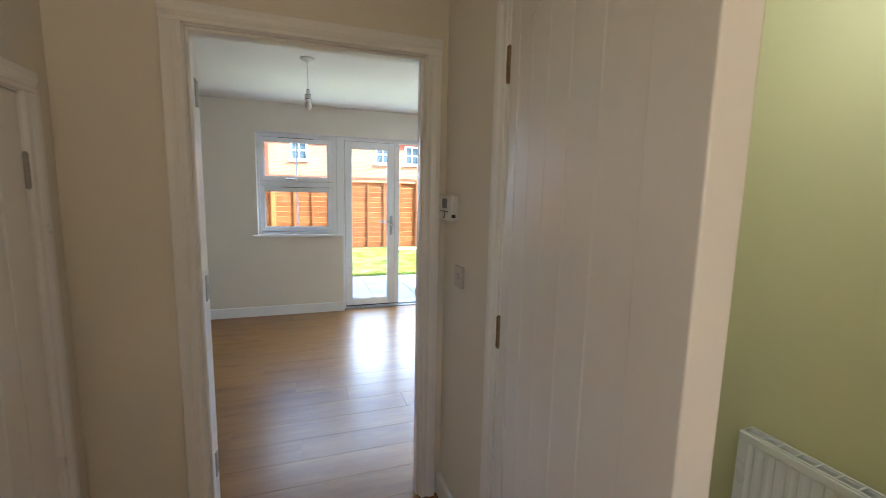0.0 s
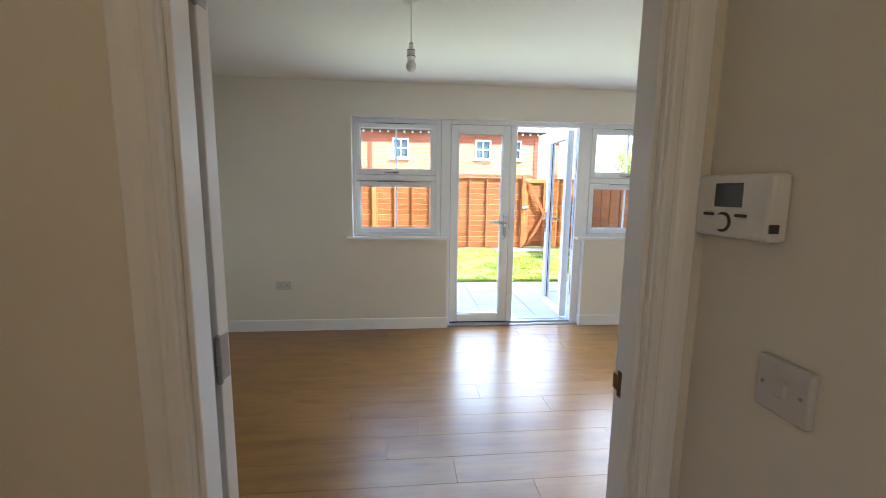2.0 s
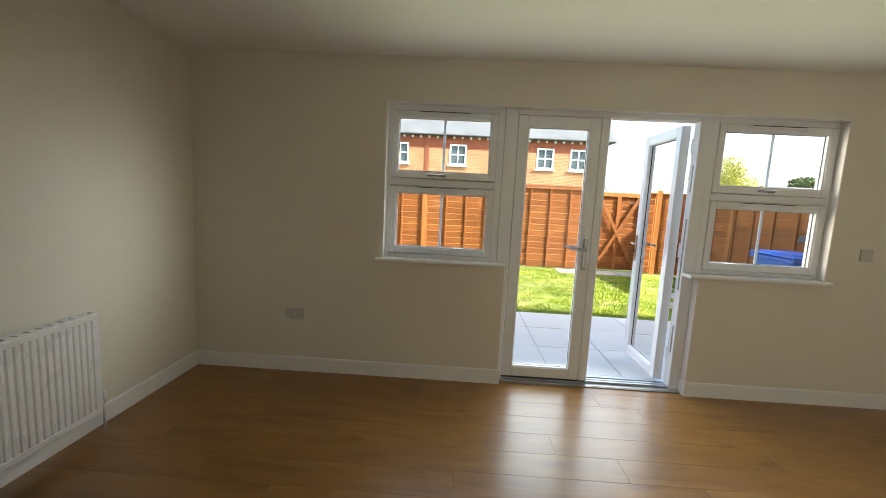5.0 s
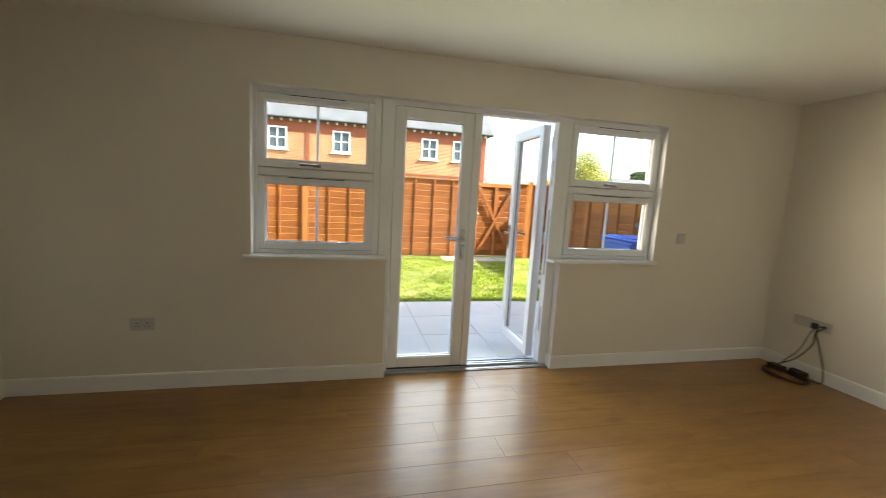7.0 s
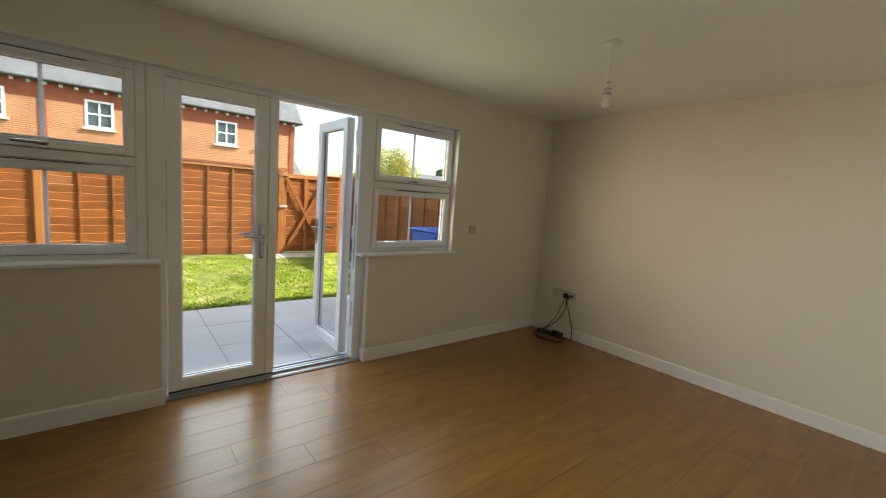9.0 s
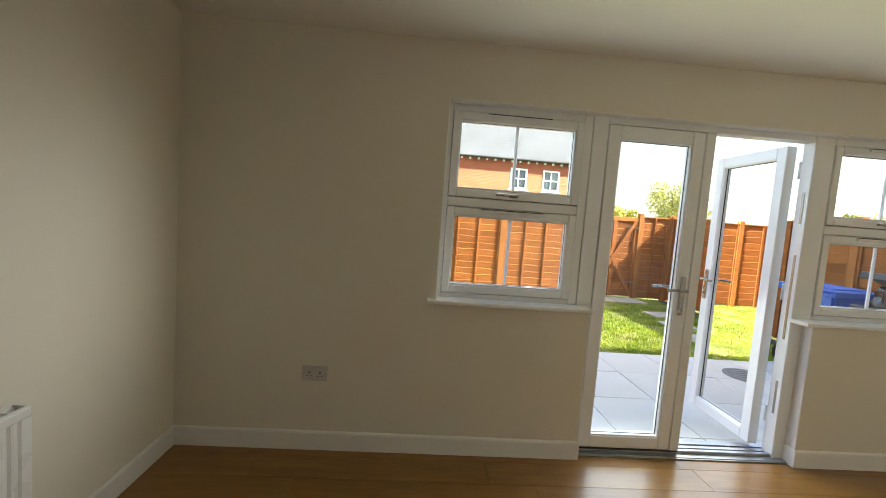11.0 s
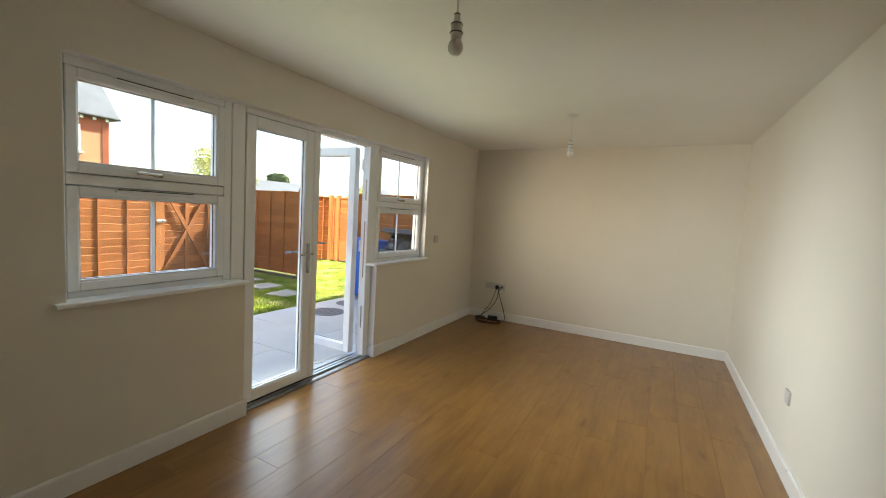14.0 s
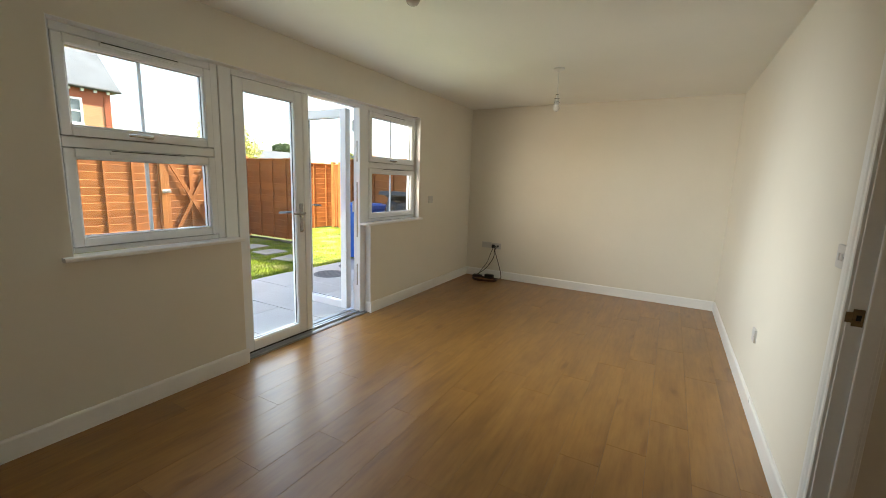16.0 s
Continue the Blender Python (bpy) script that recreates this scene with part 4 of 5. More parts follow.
# ---- radiators ----
def radiator(name, x_wall, out, y0, y1, z0, z1, label):
    """A double panel radiator on a wall that runs along y."""
    ob = thing(name, (x_wall, (y0 + y1) / 2, z0), label, "radiator")
    xf, xb = x_wall + out * 0.100, x_wall + out * 0.035
    n = max(6, int((y1 - y0 - 0.05) / 0.034))
    step = (y1 - y0 - 0.05) / n
    for nm, x, o in (("front_panel", xf, out), ("back_panel", xb, -out)):
        prof = [(x - o * 0.012, y0), (x, y0), (x, y0 + 0.018)]
        for i in range(n):
            a = y0 + 0.025 + i * step
            prof += [(x, a), (x - o * 0.006, a + step * 0.22), (x - o * 0.006, a + step * 0.48), (x, a + step * 0.70)]
        prof += [(x, y1 - 0.018), (x, y1), (x - o * 0.012, y1)]
        part(nm, extrude(bmesh.new(), prof, "z", z0 + 0.035, z1 - 0.035), RADIATOR, ob)
        for za, zb in ((z0, z0 + 0.036), (z1 - 0.036, z1 - 0.002)):
            part("rail", cube(bmesh.new(), min(x, x - o * 0.013), max(x, x - o * 0.013), y0, y1, za, zb, 0.005, 2), RADIATOR, ob)
    bm = bmesh.new()
    lo, hi = min(xf, xb) + 0.004, max(xf, xb) - 0.004
    cube(bm, lo, lo + 0.008, y0 + 0.004, y1 - 0.004, z1 - 0.004, z1 + 0.004, 0.002)
    cube(bm, hi - 0.008, hi, y0 + 0.004, y1 - 0.004, z1 - 0.004, z1 + 0.004, 0.002)
    k = max(3, int((y1 - y0) / 0.055))
    for i in range(k + 1):
        y = y0 + 0.004 + i * (y1 - y0 - 0.014) / k
        cube(bm, lo + 0.008, hi - 0.008, y, y + 0.006, z1 - 0.003, z1 + 0.003, 0)
    part("top_grille", bm, RADIATOR, ob)
    for y in (y0, y1):
        s = -1 if y == y0 else 1
        bm = cube(bmesh.new(), min(xf, xb) + 0.006, max(xf, xb) - 0.006, min(y, y + s * 0.003), max(y, y + s * 0.003), z0 + 0.03, z1 - 0.004, 0.001)
        part("side_cover", bm, RADIATOR, ob)
        bm = bmesh.new()
        xm = (xf + xb) / 2
        rod(bm, (xm, y, z0 + 0.045), (xm, y + s * 0.045, z0 + 0.045), 0.011)
        rod(bm, (xm, y + s * 0.040, -0.002), (xm, y + s * 0.040, z0 + 0.045), 0.0075)
        rod(bm, (xm, y + s * 0.040, z0 + 0.035), (xm, y + s * 0.040, z0 + 0.105), 0.015, 0.012, 14)
        part("valve", bm, PLASTIC, ob, "white radiator valve on its pipe", True)
    part("bracket", cube(bmesh.new(), min(x_wall, xb), max(x_wall, xb), y0 + 0.15, y0 + 0.18, z0 + 0.05, z1 - 0.08), RADIATOR, ob)
    part("bracket", cube(bmesh.new(), min(x_wall, xb), max(x_wall, xb), y1 - 0.18, y1 - 0.15, z0 + 0.05, z1 - 0.08), RADIATOR, ob)
    return ob


radiator("radiator", XW, 1, 2.48, 3.58, 0.125, 0.70, "white ribbed panel radiator mounted low on the wall")
radiator("radiator", 1.72, -1, -0.55, 0.50, 0.10, 0.60, "white panel radiator on a pale green wall")

# ---- lead, plug and adapter in the corner ----
pl = thing("power_lead", (4.10, 4.15, 0.0), "tangled black and red leads with a power adapter", "cable")
bm = bmesh.new()
cube(bm, XE - 0.048, XE - 0.009, 4.088, 4.136, 0.448, 0.496, 0.008, 2)
part("plug", bm, BLACK, pl, "black mains plug")
bm = cube(bmesh.new(), XE - 0.032, XE - 0.010, 4.030, 4.060, 0.470, 0.490, 0.005, 2)
part("small_plug", bm, GREY_PLASTIC, pl)
bm = cube(bmesh.new(), 4.155, 4.215, 4.06, 4.19, 0.0, 0.062, 0.006, 2)
part("adapter", bm, BLACK, pl, "black power adapter block")
bm = cube(bmesh.new(), 4.165, 4.235, 4.255, 4.385, 0.0, 0.032, 0.006, 2)
part("connector_block", bm, BLACK, pl)
tube_of = lambda pts, r: tube(bmesh.new(), curve_points(pts), r)
part("lead", tube_of([(XE - 0.03, 4.112, 0.452), (XE - 0.035, 4.14, 0.38), (XE - 0.03, 4.20, 0.22), (4.24, 4.28, 0.10), (4.20, 4.31, 0.03)], 0.0045), CABLE, pl)
part("lead", tube_of([(XE - 0.03, 4.045, 0.486), (XE - 0.05, 4.07, 0.47), (XE - 0.05, 4.085, 0.40), (XE - 0.04, 4.10, 0.30), (4.23, 4.20, 0.14), (4.20, 4.33, 0.03)], 0.0055), CABLE, pl)
part("lead", tube_of([(XE - 0.03, 4.040, 0.476), (XE - 0.05, 4.075, 0.42), (XE - 0.04, 4.05, 0.32), (4.23, 3.98, 0.14), (4.20, 3.95, 0.03), (4.19, 4.01, 0.012), (4.18, 4.07, 0.02)], 0.0055), CABLE, pl)
loop = []
for k in range(34):
    a = 2 * math.pi * k / 11.3
    loop.append((4.065 + (0.105 + 0.006 * math.sin(k * 1.7)) * math.cos(a), 4.150 + (0.185 + 0.010 * math.sin(k * 1.1)) * math.sin(a), 0.006 + 0.007 * (k / 11.0) + 0.003 * math.sin(k)))
part("coiled_lead", tube(bmesh.new(), curve_points(loop, 4), 0.0065), DARK_RED, pl, "coiled dark red cable")

# ---- added windows of the hall, unseen behind the walk, and an added cloakroom lamp ----
# Neither glazed panel is seen; they are added to house the hall's lamps
fw = thing("window_hall_west_unseen", (HALL_W - 0.06, -1.6, 0.95), "added white framed glazed panel, unseen, in the hall's west wall", "window", kind="structure")
bm = ring(bmesh.new(), -0.42, 0.42, -0.035, 0.035, 0.95, 2.0, 0.06)
bmesh.ops.transform(bm, verts=bm.verts, matrix=pose(HALL_W - 0.06, -1.6, 0, 0, 0, 90))
part("window_frame", bm, UPVC, fw)
bm = bmesh.new()
bm.faces.new([bm.verts.new((HALL_W - 0.06, y, z)) for y, z in ((-1.96, 1.01), (-1.24, 1.01), (-1.24, 1.94), (-1.96, 1.94))])
part("pane", bm, PANE, fw).visible_shadow = False
ew = thing("window_hall_east_unseen", (HALL_E + 0.06, -1.75, 0.95), "added white framed glazed panel, unseen, in the hall's east wall", "window", kind="structure")
bm = ring(bmesh.new(), -0.37, 0.37, -0.035, 0.035, 0.95, 2.0, 0.06)
bmesh.ops.transform(bm, verts=bm.verts, matrix=pose(HALL_E + 0.06, -1.75, 0, 0, 0, 90))
part("window_frame", bm, UPVC, ew)
bm = bmesh.new()
bm.faces.new([bm.verts.new((HALL_E + 0.06, y, z)) for y, z in ((-2.06, 1.01), (-1.44, 1.01), (-1.44, 1.94), (-2.06, 1.94))])
part("pane", bm, PANE, ew).visible_shadow = False
# The fitting and its light are added, out of view, to light the cloakroom
cl = thing("ceiling_lamp_unseen", (1.25, 0.05, CEIL), "added white round ceiling lamp, unseen, lighting the cloakroom", "ceiling lamp")
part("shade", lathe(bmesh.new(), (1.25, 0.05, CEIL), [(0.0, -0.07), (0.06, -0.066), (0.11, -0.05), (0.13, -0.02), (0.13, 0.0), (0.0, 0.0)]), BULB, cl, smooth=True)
lamp = bpy.data.lights.new("cloakroom_fill_lamp", "POINT")
lamp.energy, lamp.color, lamp.shadow_soft_size = WC_FILL, (1.0, 0.95, 0.80), 0.10
new("cloakroom_fill_lamp", lamp).location = (1.25, 0.05, CEIL - 0.19)

# ---- garden ----
FB, FE, FW_ = 10.85, 5.06, -3.70       # back, east and west fences
solid("ground", cube(bmesh.new(), -900, 900, -900, 900, -0.6, -0.16), GROUND, "rough grass ground reaching to the horizon", "ground", "structure")
PY1 = 6.92
patio = solid("pavement_patio", cube(bmesh.new(), FW_, FE, OUT, PY1, -0.16, GZ - 0.006), JOINT, "bed under the patio slabs", "patio", "structure")

# lawn: soil sheet with uneven surface and blades
rng = np.random.default_rng(4)
nx, ny = 60, 30
bm = bmesh.new()
grid = [[bm.verts.new((FW_ + (FE - FW_) * i / nx, PY1 + (FB + 0.3 - PY1) * j / ny,
                       GZ - 0.012 + 0.022 * noise.noise((i * 0.35, j * 0.35, 2.0)) * (j > 0))) for j in range(ny + 1)] for i in range(nx + 1)]
for i in range(nx):
    for j in range(ny):
        bm.faces.new((grid[i][j], grid[i + 1][j], grid[i + 1][j + 1], grid[i][j + 1]))
solid("lawn", bm, SOIL, "garden lawn soil, green and uneven", "lawn", "structure", smooth=True)


def blades(name, n, x0, x1, y0, y1, z, hmin, hmax, mat, label):
    px, py = rng.uniform(x0, x1, n), rng.uniform(y0, y1, n)
    ang, lean = rng.uniform(0, 2 * math.pi, n), rng.uniform(0.1, 0.7, n)
    h, w = rng.uniform(hmin, hmax, n), rng.uniform(0.004, 0.010, n)
    patch = np.array([noise.noise((a * 0.9, b * 0.9, 5.0)) + 0.8 * noise.noise((a * 5.0, b * 5.0, 9.0)) for a, b in zip(px, py)])
    h = h * (0.55 + 0.8 * np.clip(patch + 0.45, 0, 1))
    dx, dy = np.cos(ang), np.sin(ang)
    v = np.empty((n, 3, 3))
    v[:, 0] = np.stack((px - dy * w, py + dx * w, np.full(n, z)), 1)
    v[:, 1] = np.stack((px + dy * w, py - dx * w, np.full(n, z)), 1)
    v[:, 2] = np.stack((px + dx * lean * h, py + dy * lean * h, z + h), 1)
    me = bpy.data.meshes.new(name)
    me.from_pydata(v.reshape(-1, 3).tolist(), [], np.arange(n * 3).reshape(-1, 3).tolist())
    me.materials.append(mat)
    return tagged(new(name, me), label, "grass", kind="stuff")


blades("grass", 210000, FW_ + 0.05, FE - 0.25, PY1 - 0.01, FB - 0.03, GZ - 0.018, 0.014, 0.046, GRASS, "short mown green grass of the lawn")
solid("gravel_strip", cube(bmesh.new(), FE - 0.28, FE - 0.03, PY1, FB, -0.1, GZ + 0.001), GRAVEL, "strip of loose gravel along the fence", "gravel", "structure")

def stone(name, x, y, w, d, ang, mat, label, group=""):
    bm = cube(bmesh.new(), -w / 2, w / 2, -d / 2, d / 2, -0.04, 0.0, 0.006)
    ob = solid(name, bm, mat, label, "paving stone", group=group)
    ob.matrix_basis = pose(x, y, GZ + 0.018, 0, 0, ang)
    return ob


for x, y, w, d, ang in ((3.66, 7.72, 0.48, 0.44, 8), (3.84, 8.50, 0.48, 0.42, -3), (4.02, 9.25, 0.46, 0.42, 5)):
    stone("stepping_stone", x, y, w, d, ang, PALE_STONE, "pale square stepping stone set in the lawn", "stepping stones")
stone("gate_slab", 2.75, 10.52, 0.62, 0.50, 0, PALE_STONE, "pale paving slab by the gate", "gate slabs")
stone("gate_slab", 3.40, 10.52, 0.62, 0.50, 0, PALE_STONE, "pale paving slab by the gate", "gate slabs")
stone("gate_slab", 4.05, 10.52, 0.62, 0.50, 0, PALE_STONE, "pale paving slab by the gate", "gate slabs")

for x, y, r in ((0.62, 6.36, 0.24), (0.0, 6.53, 0.20)):
    cov = thing("manhole_cover", (x, y, GZ), "round dark drain cover let into the patio", "drain cover", "drain covers")
    bm = bmesh.new()
    lathe(bm, (x, y, GZ), [(0.0, 0.010), (r - 0.02, 0.010), (r - 0.015, 0.006), (r, 0.006), (r, -0.005)], 36)
    part("lid", bm, IRON, cov)
    bm = bmesh.new()
    for k in range(-3, 4):
        half = math.sqrt(max(0.0, (r - 0.04) ** 2 - (k * r / 4) ** 2))
        cube(bm, x - half, x + half, y + k * r / 4 - 0.006, y + k * r / 4 + 0.006, GZ + 0.010, GZ + 0.014, 0.001)
    part("rib_pattern", bm, IRON, cov)


# ---- fences ----
def waney_board(length, h=0.155, seed=0):
    """A lapped board along x with a wavy, chamfered upper edge that stands proud of the next board."""
    r = random.Random(seed)
    n = 14
    bm = bmesh.new()
    rows = []
    for i in range(n + 1):
        x = length * i / n
        dz = 0.008 * math.sin(i * 1.3 + seed * 2.1) + r.uniform(-0.004, 0.004)
        rows.append([bm.verts.new((x, y, z)) for y, z in ((0.006, 0.0), (-0.002, 0.0), (-0.0165, h + dz - 0.010), (-0.0085, h + dz), (-0.002, h + dz - 0.002))])
    for p, q in zip(rows, rows[1:]):
        for i in range(5):
            j = (i + 1) % 5
            bm.faces.new((p[i], q[i], q[j], p[j]))
    bm.faces.new(rows[0]), bm.faces.new(rows[-1][::-1])
    bmesh.ops.recalc_face_normals(bm, faces=bm.faces)
    return bm


BOARD_L = 1.83
BOARDS = [mesh_of("board", waney_board(BOARD_L, seed=s), FENCE) for s in range(6)]
BATTEN_ME = mesh_of("batten", cube(bmesh.new(), -0.019, 0.019, -0.040, -0.015, 0.03, 1.80, 0.002), BATTEN)
POST_ME = mesh_of("post", cube(bmesh.new(), -0.048, 0.048, -0.055, 0.045, 0.0, 1.88, 0.004), POST)
CAP_ME = mesh_of("capping", cube(bmesh.new(), 0, BOARD_L, -0.045, 0.022, 1.800, 1.822, 0.003), POST)
FENCE_H = 1.80


def fence(name, origin, turn, panels, label, z_rise=0.0, last=1.0):
    """A run of lapped panels between posts, along local x, facing local -y."""
    ob = new(name)
    tagged(ob, label, "fence", "garden fences")
    ob.matrix_basis = pose(*origin, 0, 0, turn)
    r = random.Random(name + label)
    def add(n, me, m):
        o = new(n, me)
        o.parent = ob
        o.matrix_basis = m
        return o
    step = BOARD_L + 0.075
    x = 0.0
    add("post", POST_ME, pose(-0.0375, 0, 0))
    for p in range(panels):
        frac = last if p == panels - 1 else 1.0
        for k in range(13):
            add("board", r.choice(BOARDS), Matrix.Translation((x, 0, 0.03 + k * 0.1365)) @ Matrix.Diagonal((frac, 1, 1, 1)))
        nb = 5 if frac > 0.8 else 3
        for q in range(nb):
            add("batten", BATTEN_ME, pose(x + 0.025 + (BOARD_L * frac - 0.05) * q / (nb - 1), 0, 0))
        add("capping", CAP_ME, Matrix.Translation((x, 0, 0)) @ Matrix.Diagonal((frac, 1, 1, 1)))
        x += BOARD_L * frac + 0.075
        add("post", POST_ME, pose(x - 0.0375, 0, 0))
    return ob


STEP = BOARD_L + 0.075
fence("back_fence", (3.12 + 0.0375 - 4 * STEP + 0.075, FB, GZ), 0, 4, "orange-stained lapped timber fence at the end of the lawn", last=1.0)
fence("side_fence", (FE, FB - 0.06, GZ), -90, 4, "orange-stained timber side fence standing in shade", last=0.12)
fence("side_fence", (FW_, OUT + 0.05, GZ), 90, 4, "orange-stained timber side fence in the sun", last=0.12)
fence("corner_fence", (4.36, FB, GZ), 0, 1, "short orange timber fence panel beside the gate", last=0.33)

# ---- gate ----
G0, G1 = 3.235, 4.285
gate = thing("garden_gate", ((G0 + G1) / 2, FB, GZ), "orange timber garden gate with a crossed brace and bolt", "gate")
for k in range(13):
    o = hang(new("board", BOARDS[k % 6]), gate)
    o.matrix_basis = Matrix.Translation((G0, FB + 0.012, GZ + 0.05 + k * 0.132)) @ Matrix.Diagonal(((G1 - G0) / BOARD_L, 1, 1, 1))
for x in (G0 + 0.045, G1 - 0.045, (G0 + G1) / 2):
    part("upright", cube(bmesh.new(), x - 0.04, x + 0.04, FB - 0.035, FB - 0.006, GZ + 0.05, GZ + 1.78, 0.003), POST if x < (G0 + G1) / 2 - 0.1 else BATTEN, gate)
part("top_bar", cube(bmesh.new(), G0, G1, FB - 0.036, FB - 0.005, GZ + 1.70, GZ + 1.79, 0.003), POST, gate)
for za, zb in ((0.10, 1.68), (1.68, 0.10)):
    a, b = Vector((G0 + 0.09, FB - 0.047, GZ + za)), Vector((G1 - 0.09, FB - 0.047, GZ + zb))
    d = b - a
    bm = cube(bmesh.new(), 0, d.length, -0.013 if za < 1 else -0.017, 0.010 if za < 1 else 0.006, -0.038, 0.038, 0.002)
    bmesh.ops.transform(bm, verts=bm.verts, matrix=Matrix.Translation(a) @ Matrix.Rotation(-math.atan2(d.z, d.x), 4, "Y"))
    part("brace", bm, BATTEN, gate)
bm = bmesh.new()
cube(bm, G0 - 0.06, G0 + 0.09, FB - 0.062, FB - 0.054, GZ + 1.03, GZ + 1.10, 0.003)
rod(bm, (G0 - 0.08, FB - 0.072, GZ + 1.065), (G0 + 0.10, FB - 0.072, GZ + 1.065), 0.010)
rod(bm, (G0 + 0.03, FB - 0.06, GZ + 1.065), (G0 + 0.03, FB - 0.11, GZ + 1.065), 0.014, 0.020)
part("bolt", bm, ZINC, gate, "shiny zinc gate bolt")
bm = bmesh.new()
cube(bm, G0 + 0.0, G0 + 0.10, FB - 0.044, FB - 0.036, GZ + 1.72, GZ + 1.76, 0.003)
rod(bm, (G0 - 0.09, FB - 0.056, GZ + 1.74), (G0 + 0.12, FB - 0.056, GZ + 1.74), 0.009)
part("top_bolt", bm, STEEL, gate, "dark steel top bolt")
for z in (0.35, 1.55):
    part("strap_hinge", cube(bmesh.new(), G1 - 0.30, G1 + 0.04, FB - 0.052, FB - 0.048, GZ + z, GZ + z + 0.04, 0.001), STEEL, gate)


# ---- wheeled bins ----
def wheeled_bin(x, y, turn, lid_open, body_mat, lid_mat, label):
    ob = new("wheeled_bin")
    tagged(ob, label, "wheelie bin", "wheeled bins")
    ob.matrix_basis = pose(x, y, GZ, 0, 0, turn)
    def add(n, bm, mat, m=None, lab="", smooth=False):
        o = new(n, mesh_of(n, bm, mat, smooth))
        o.parent = ob
        if m is not None:
            o.matrix_basis = m
        return tagged(o, lab)
    bm = bmesh.new()
    rings = []
    for z, w, d in ((0.06, 0.21, 0.24), (0.10, 0.225, 0.26), (0.90, 0.275, 0.33), (0.95, 0.285, 0.345), (0.95, 0.262, 0.32), (0.25, 0.215, 0.25)):
        rings.append([bm.verts.new((sx * w, sy * d, z)) for sx, sy in ((-1, -1), (1, -1), (1, 1), (-1, 1))])
    for a, b in zip(rings, rings[1:]):
        for i in range(4):
            bm.faces.new((a[i], a[(i + 1) % 4], b[(i + 1) % 4], b[i]))
    bm.faces.new(rings[0][::-1]), bm.faces.new(rings[-1])
    bmesh.ops.bevel(bm, geom=[e for e in bm.edges if abs((e.verts[0].co - e.verts[1].co).normalized().z) > 0.8], offset=0.03, segments=3, affect="EDGES")
    bmesh.ops.recalc_face_normals(bm, faces=bm.faces)
    add("body", bm, body_mat)
    add("rim", ring_z(bmesh.new(), 0.30, 0.36, 0.03, 0.92, 0.96), body_mat)
    bm = cube(bmesh.new(), -0.30, 0.30, -0.70, 0.02, 0.0, 0.03, 0.012, 2)
    cube(bm, -0.24, 0.24, -0.62, -0.06, 0.025, 0.050, 0.02, 2)
    cube(bm, -0.30, 0.30, -0.715, -0.695, -0.045, 0.022, 0.006, 1)
    add("lid", bm, lid_mat, pose(0, 0.35, 0.968, -lid_open, 0, 0))
    add("handle_bar", rod(bmesh.new(), (-0.25, 0.40, 0.94), (0.25, 0.40, 0.94), 0.014), body_mat)
    for s in (-1, 1):
        bm = bmesh.new()
        rod(bm, (s * 0.20, 0.27, 0.10), (s * 0.25, 0.27, 0.10), 0.10, seg=20)
        add("wheel", bm, BLACK)
    return ob


def ring_z(bm, hx, hy, w, z0, z1):
    """A flat collar round a rectangle."""
    cube(bm, -hx, hx, -hy, -hy + w, z0, z1, 0.004)
    cube(bm, -hx, hx, hy - w, hy, z0, z1, 0.004)
    cube(bm, -hx, -hx + w, -hy + w, hy - w, z0, z1, 0.004)
    cube(bm, hx - w, hx, -hy + w, hy - w, z0, z1, 0.004)
    return bm


wheeled_bin(4.40, 6.70, 0, 0, BLUE_PLASTIC, BLUE_PLASTIC, "blue plastic wheeled bin, lid closed, on the patio")
wheeled_bin(3.92, 5.42, -90, 24, GREY_PLASTIC, GREY_PLASTIC, "dark grey wheeled bin, lid propped up by a bag")
bm = bmesh.new()
bmesh.ops.create_icosphere(bm, subdivisions=4, radius=1.0)
for v in bm.verts:
    c = v.co.copy()
    v.co = Vector((c.x * 0.25, c.y * 0.28, c.z * 0.20)) * (1 + 0.22 * noise.noise(c * 2.2) + 0.10 * noise.noise(c * 6.0))
bag = solid("rubbish_bag", bm, BAG, "crumpled black rubbish bag in the open bin", "rubbish bag", smooth=True)
bag.matrix_basis = pose(3.84, 5.42, GZ + 1.02)


# ---- the brick house beyond ----
HY, HX0, HX1, HE = 24.0, -4.6, 7.9, 4.72
house = thing("brick_house", ((HX0 + HX1) / 2, HY + 4, -0.16), "orange brick terrace house with grey slate roof and white windows", "house")
wins = [-3.2, -0.06, 4.64, 6.42]
holes = [(c - 0.45, c + 0.45, 3.25, 4.33) for c in wins]
part("wall", wall_mesh("y", HY, HY + 0.3, HX0, HX1, -0.16, HE - 0.62, holes), BRICK, house)
part("brick_band", wall_mesh("y", HY - 0.012, HY + 0.3, HX0, HX1, HE - 0.62, HE + 0.1, holes), BRICK_DARK, house, "darker red brick band under the eaves")
part("gable_wall", cube(bmesh.new(), HX1 - 0.3, HX1 - 0.001, HY + 0.3, HY + 8, -0.16, HE + 0.1), BRICK, house)
part("back_wall", cube(bmesh.new(), HX0, HX1 - 0.3, HY + 7.7, HY + 8, -0.16, HE + 0.1), BRICK, house)
for x in (HX1 - 0.24, -1.83):
    part("brick_pier", cube(bmesh.new(), x - 0.02, x + 0.20, HY - 0.03, HY + 0.02, -0.16, HE), BRICK_DARK, house)
part("string_course", cube(bmesh.new(), HX0, HX1, HY - 0.04, HY + 0.02, 2.32, 2.41), BRICK_DARK, house)
rb = bmesh.new()
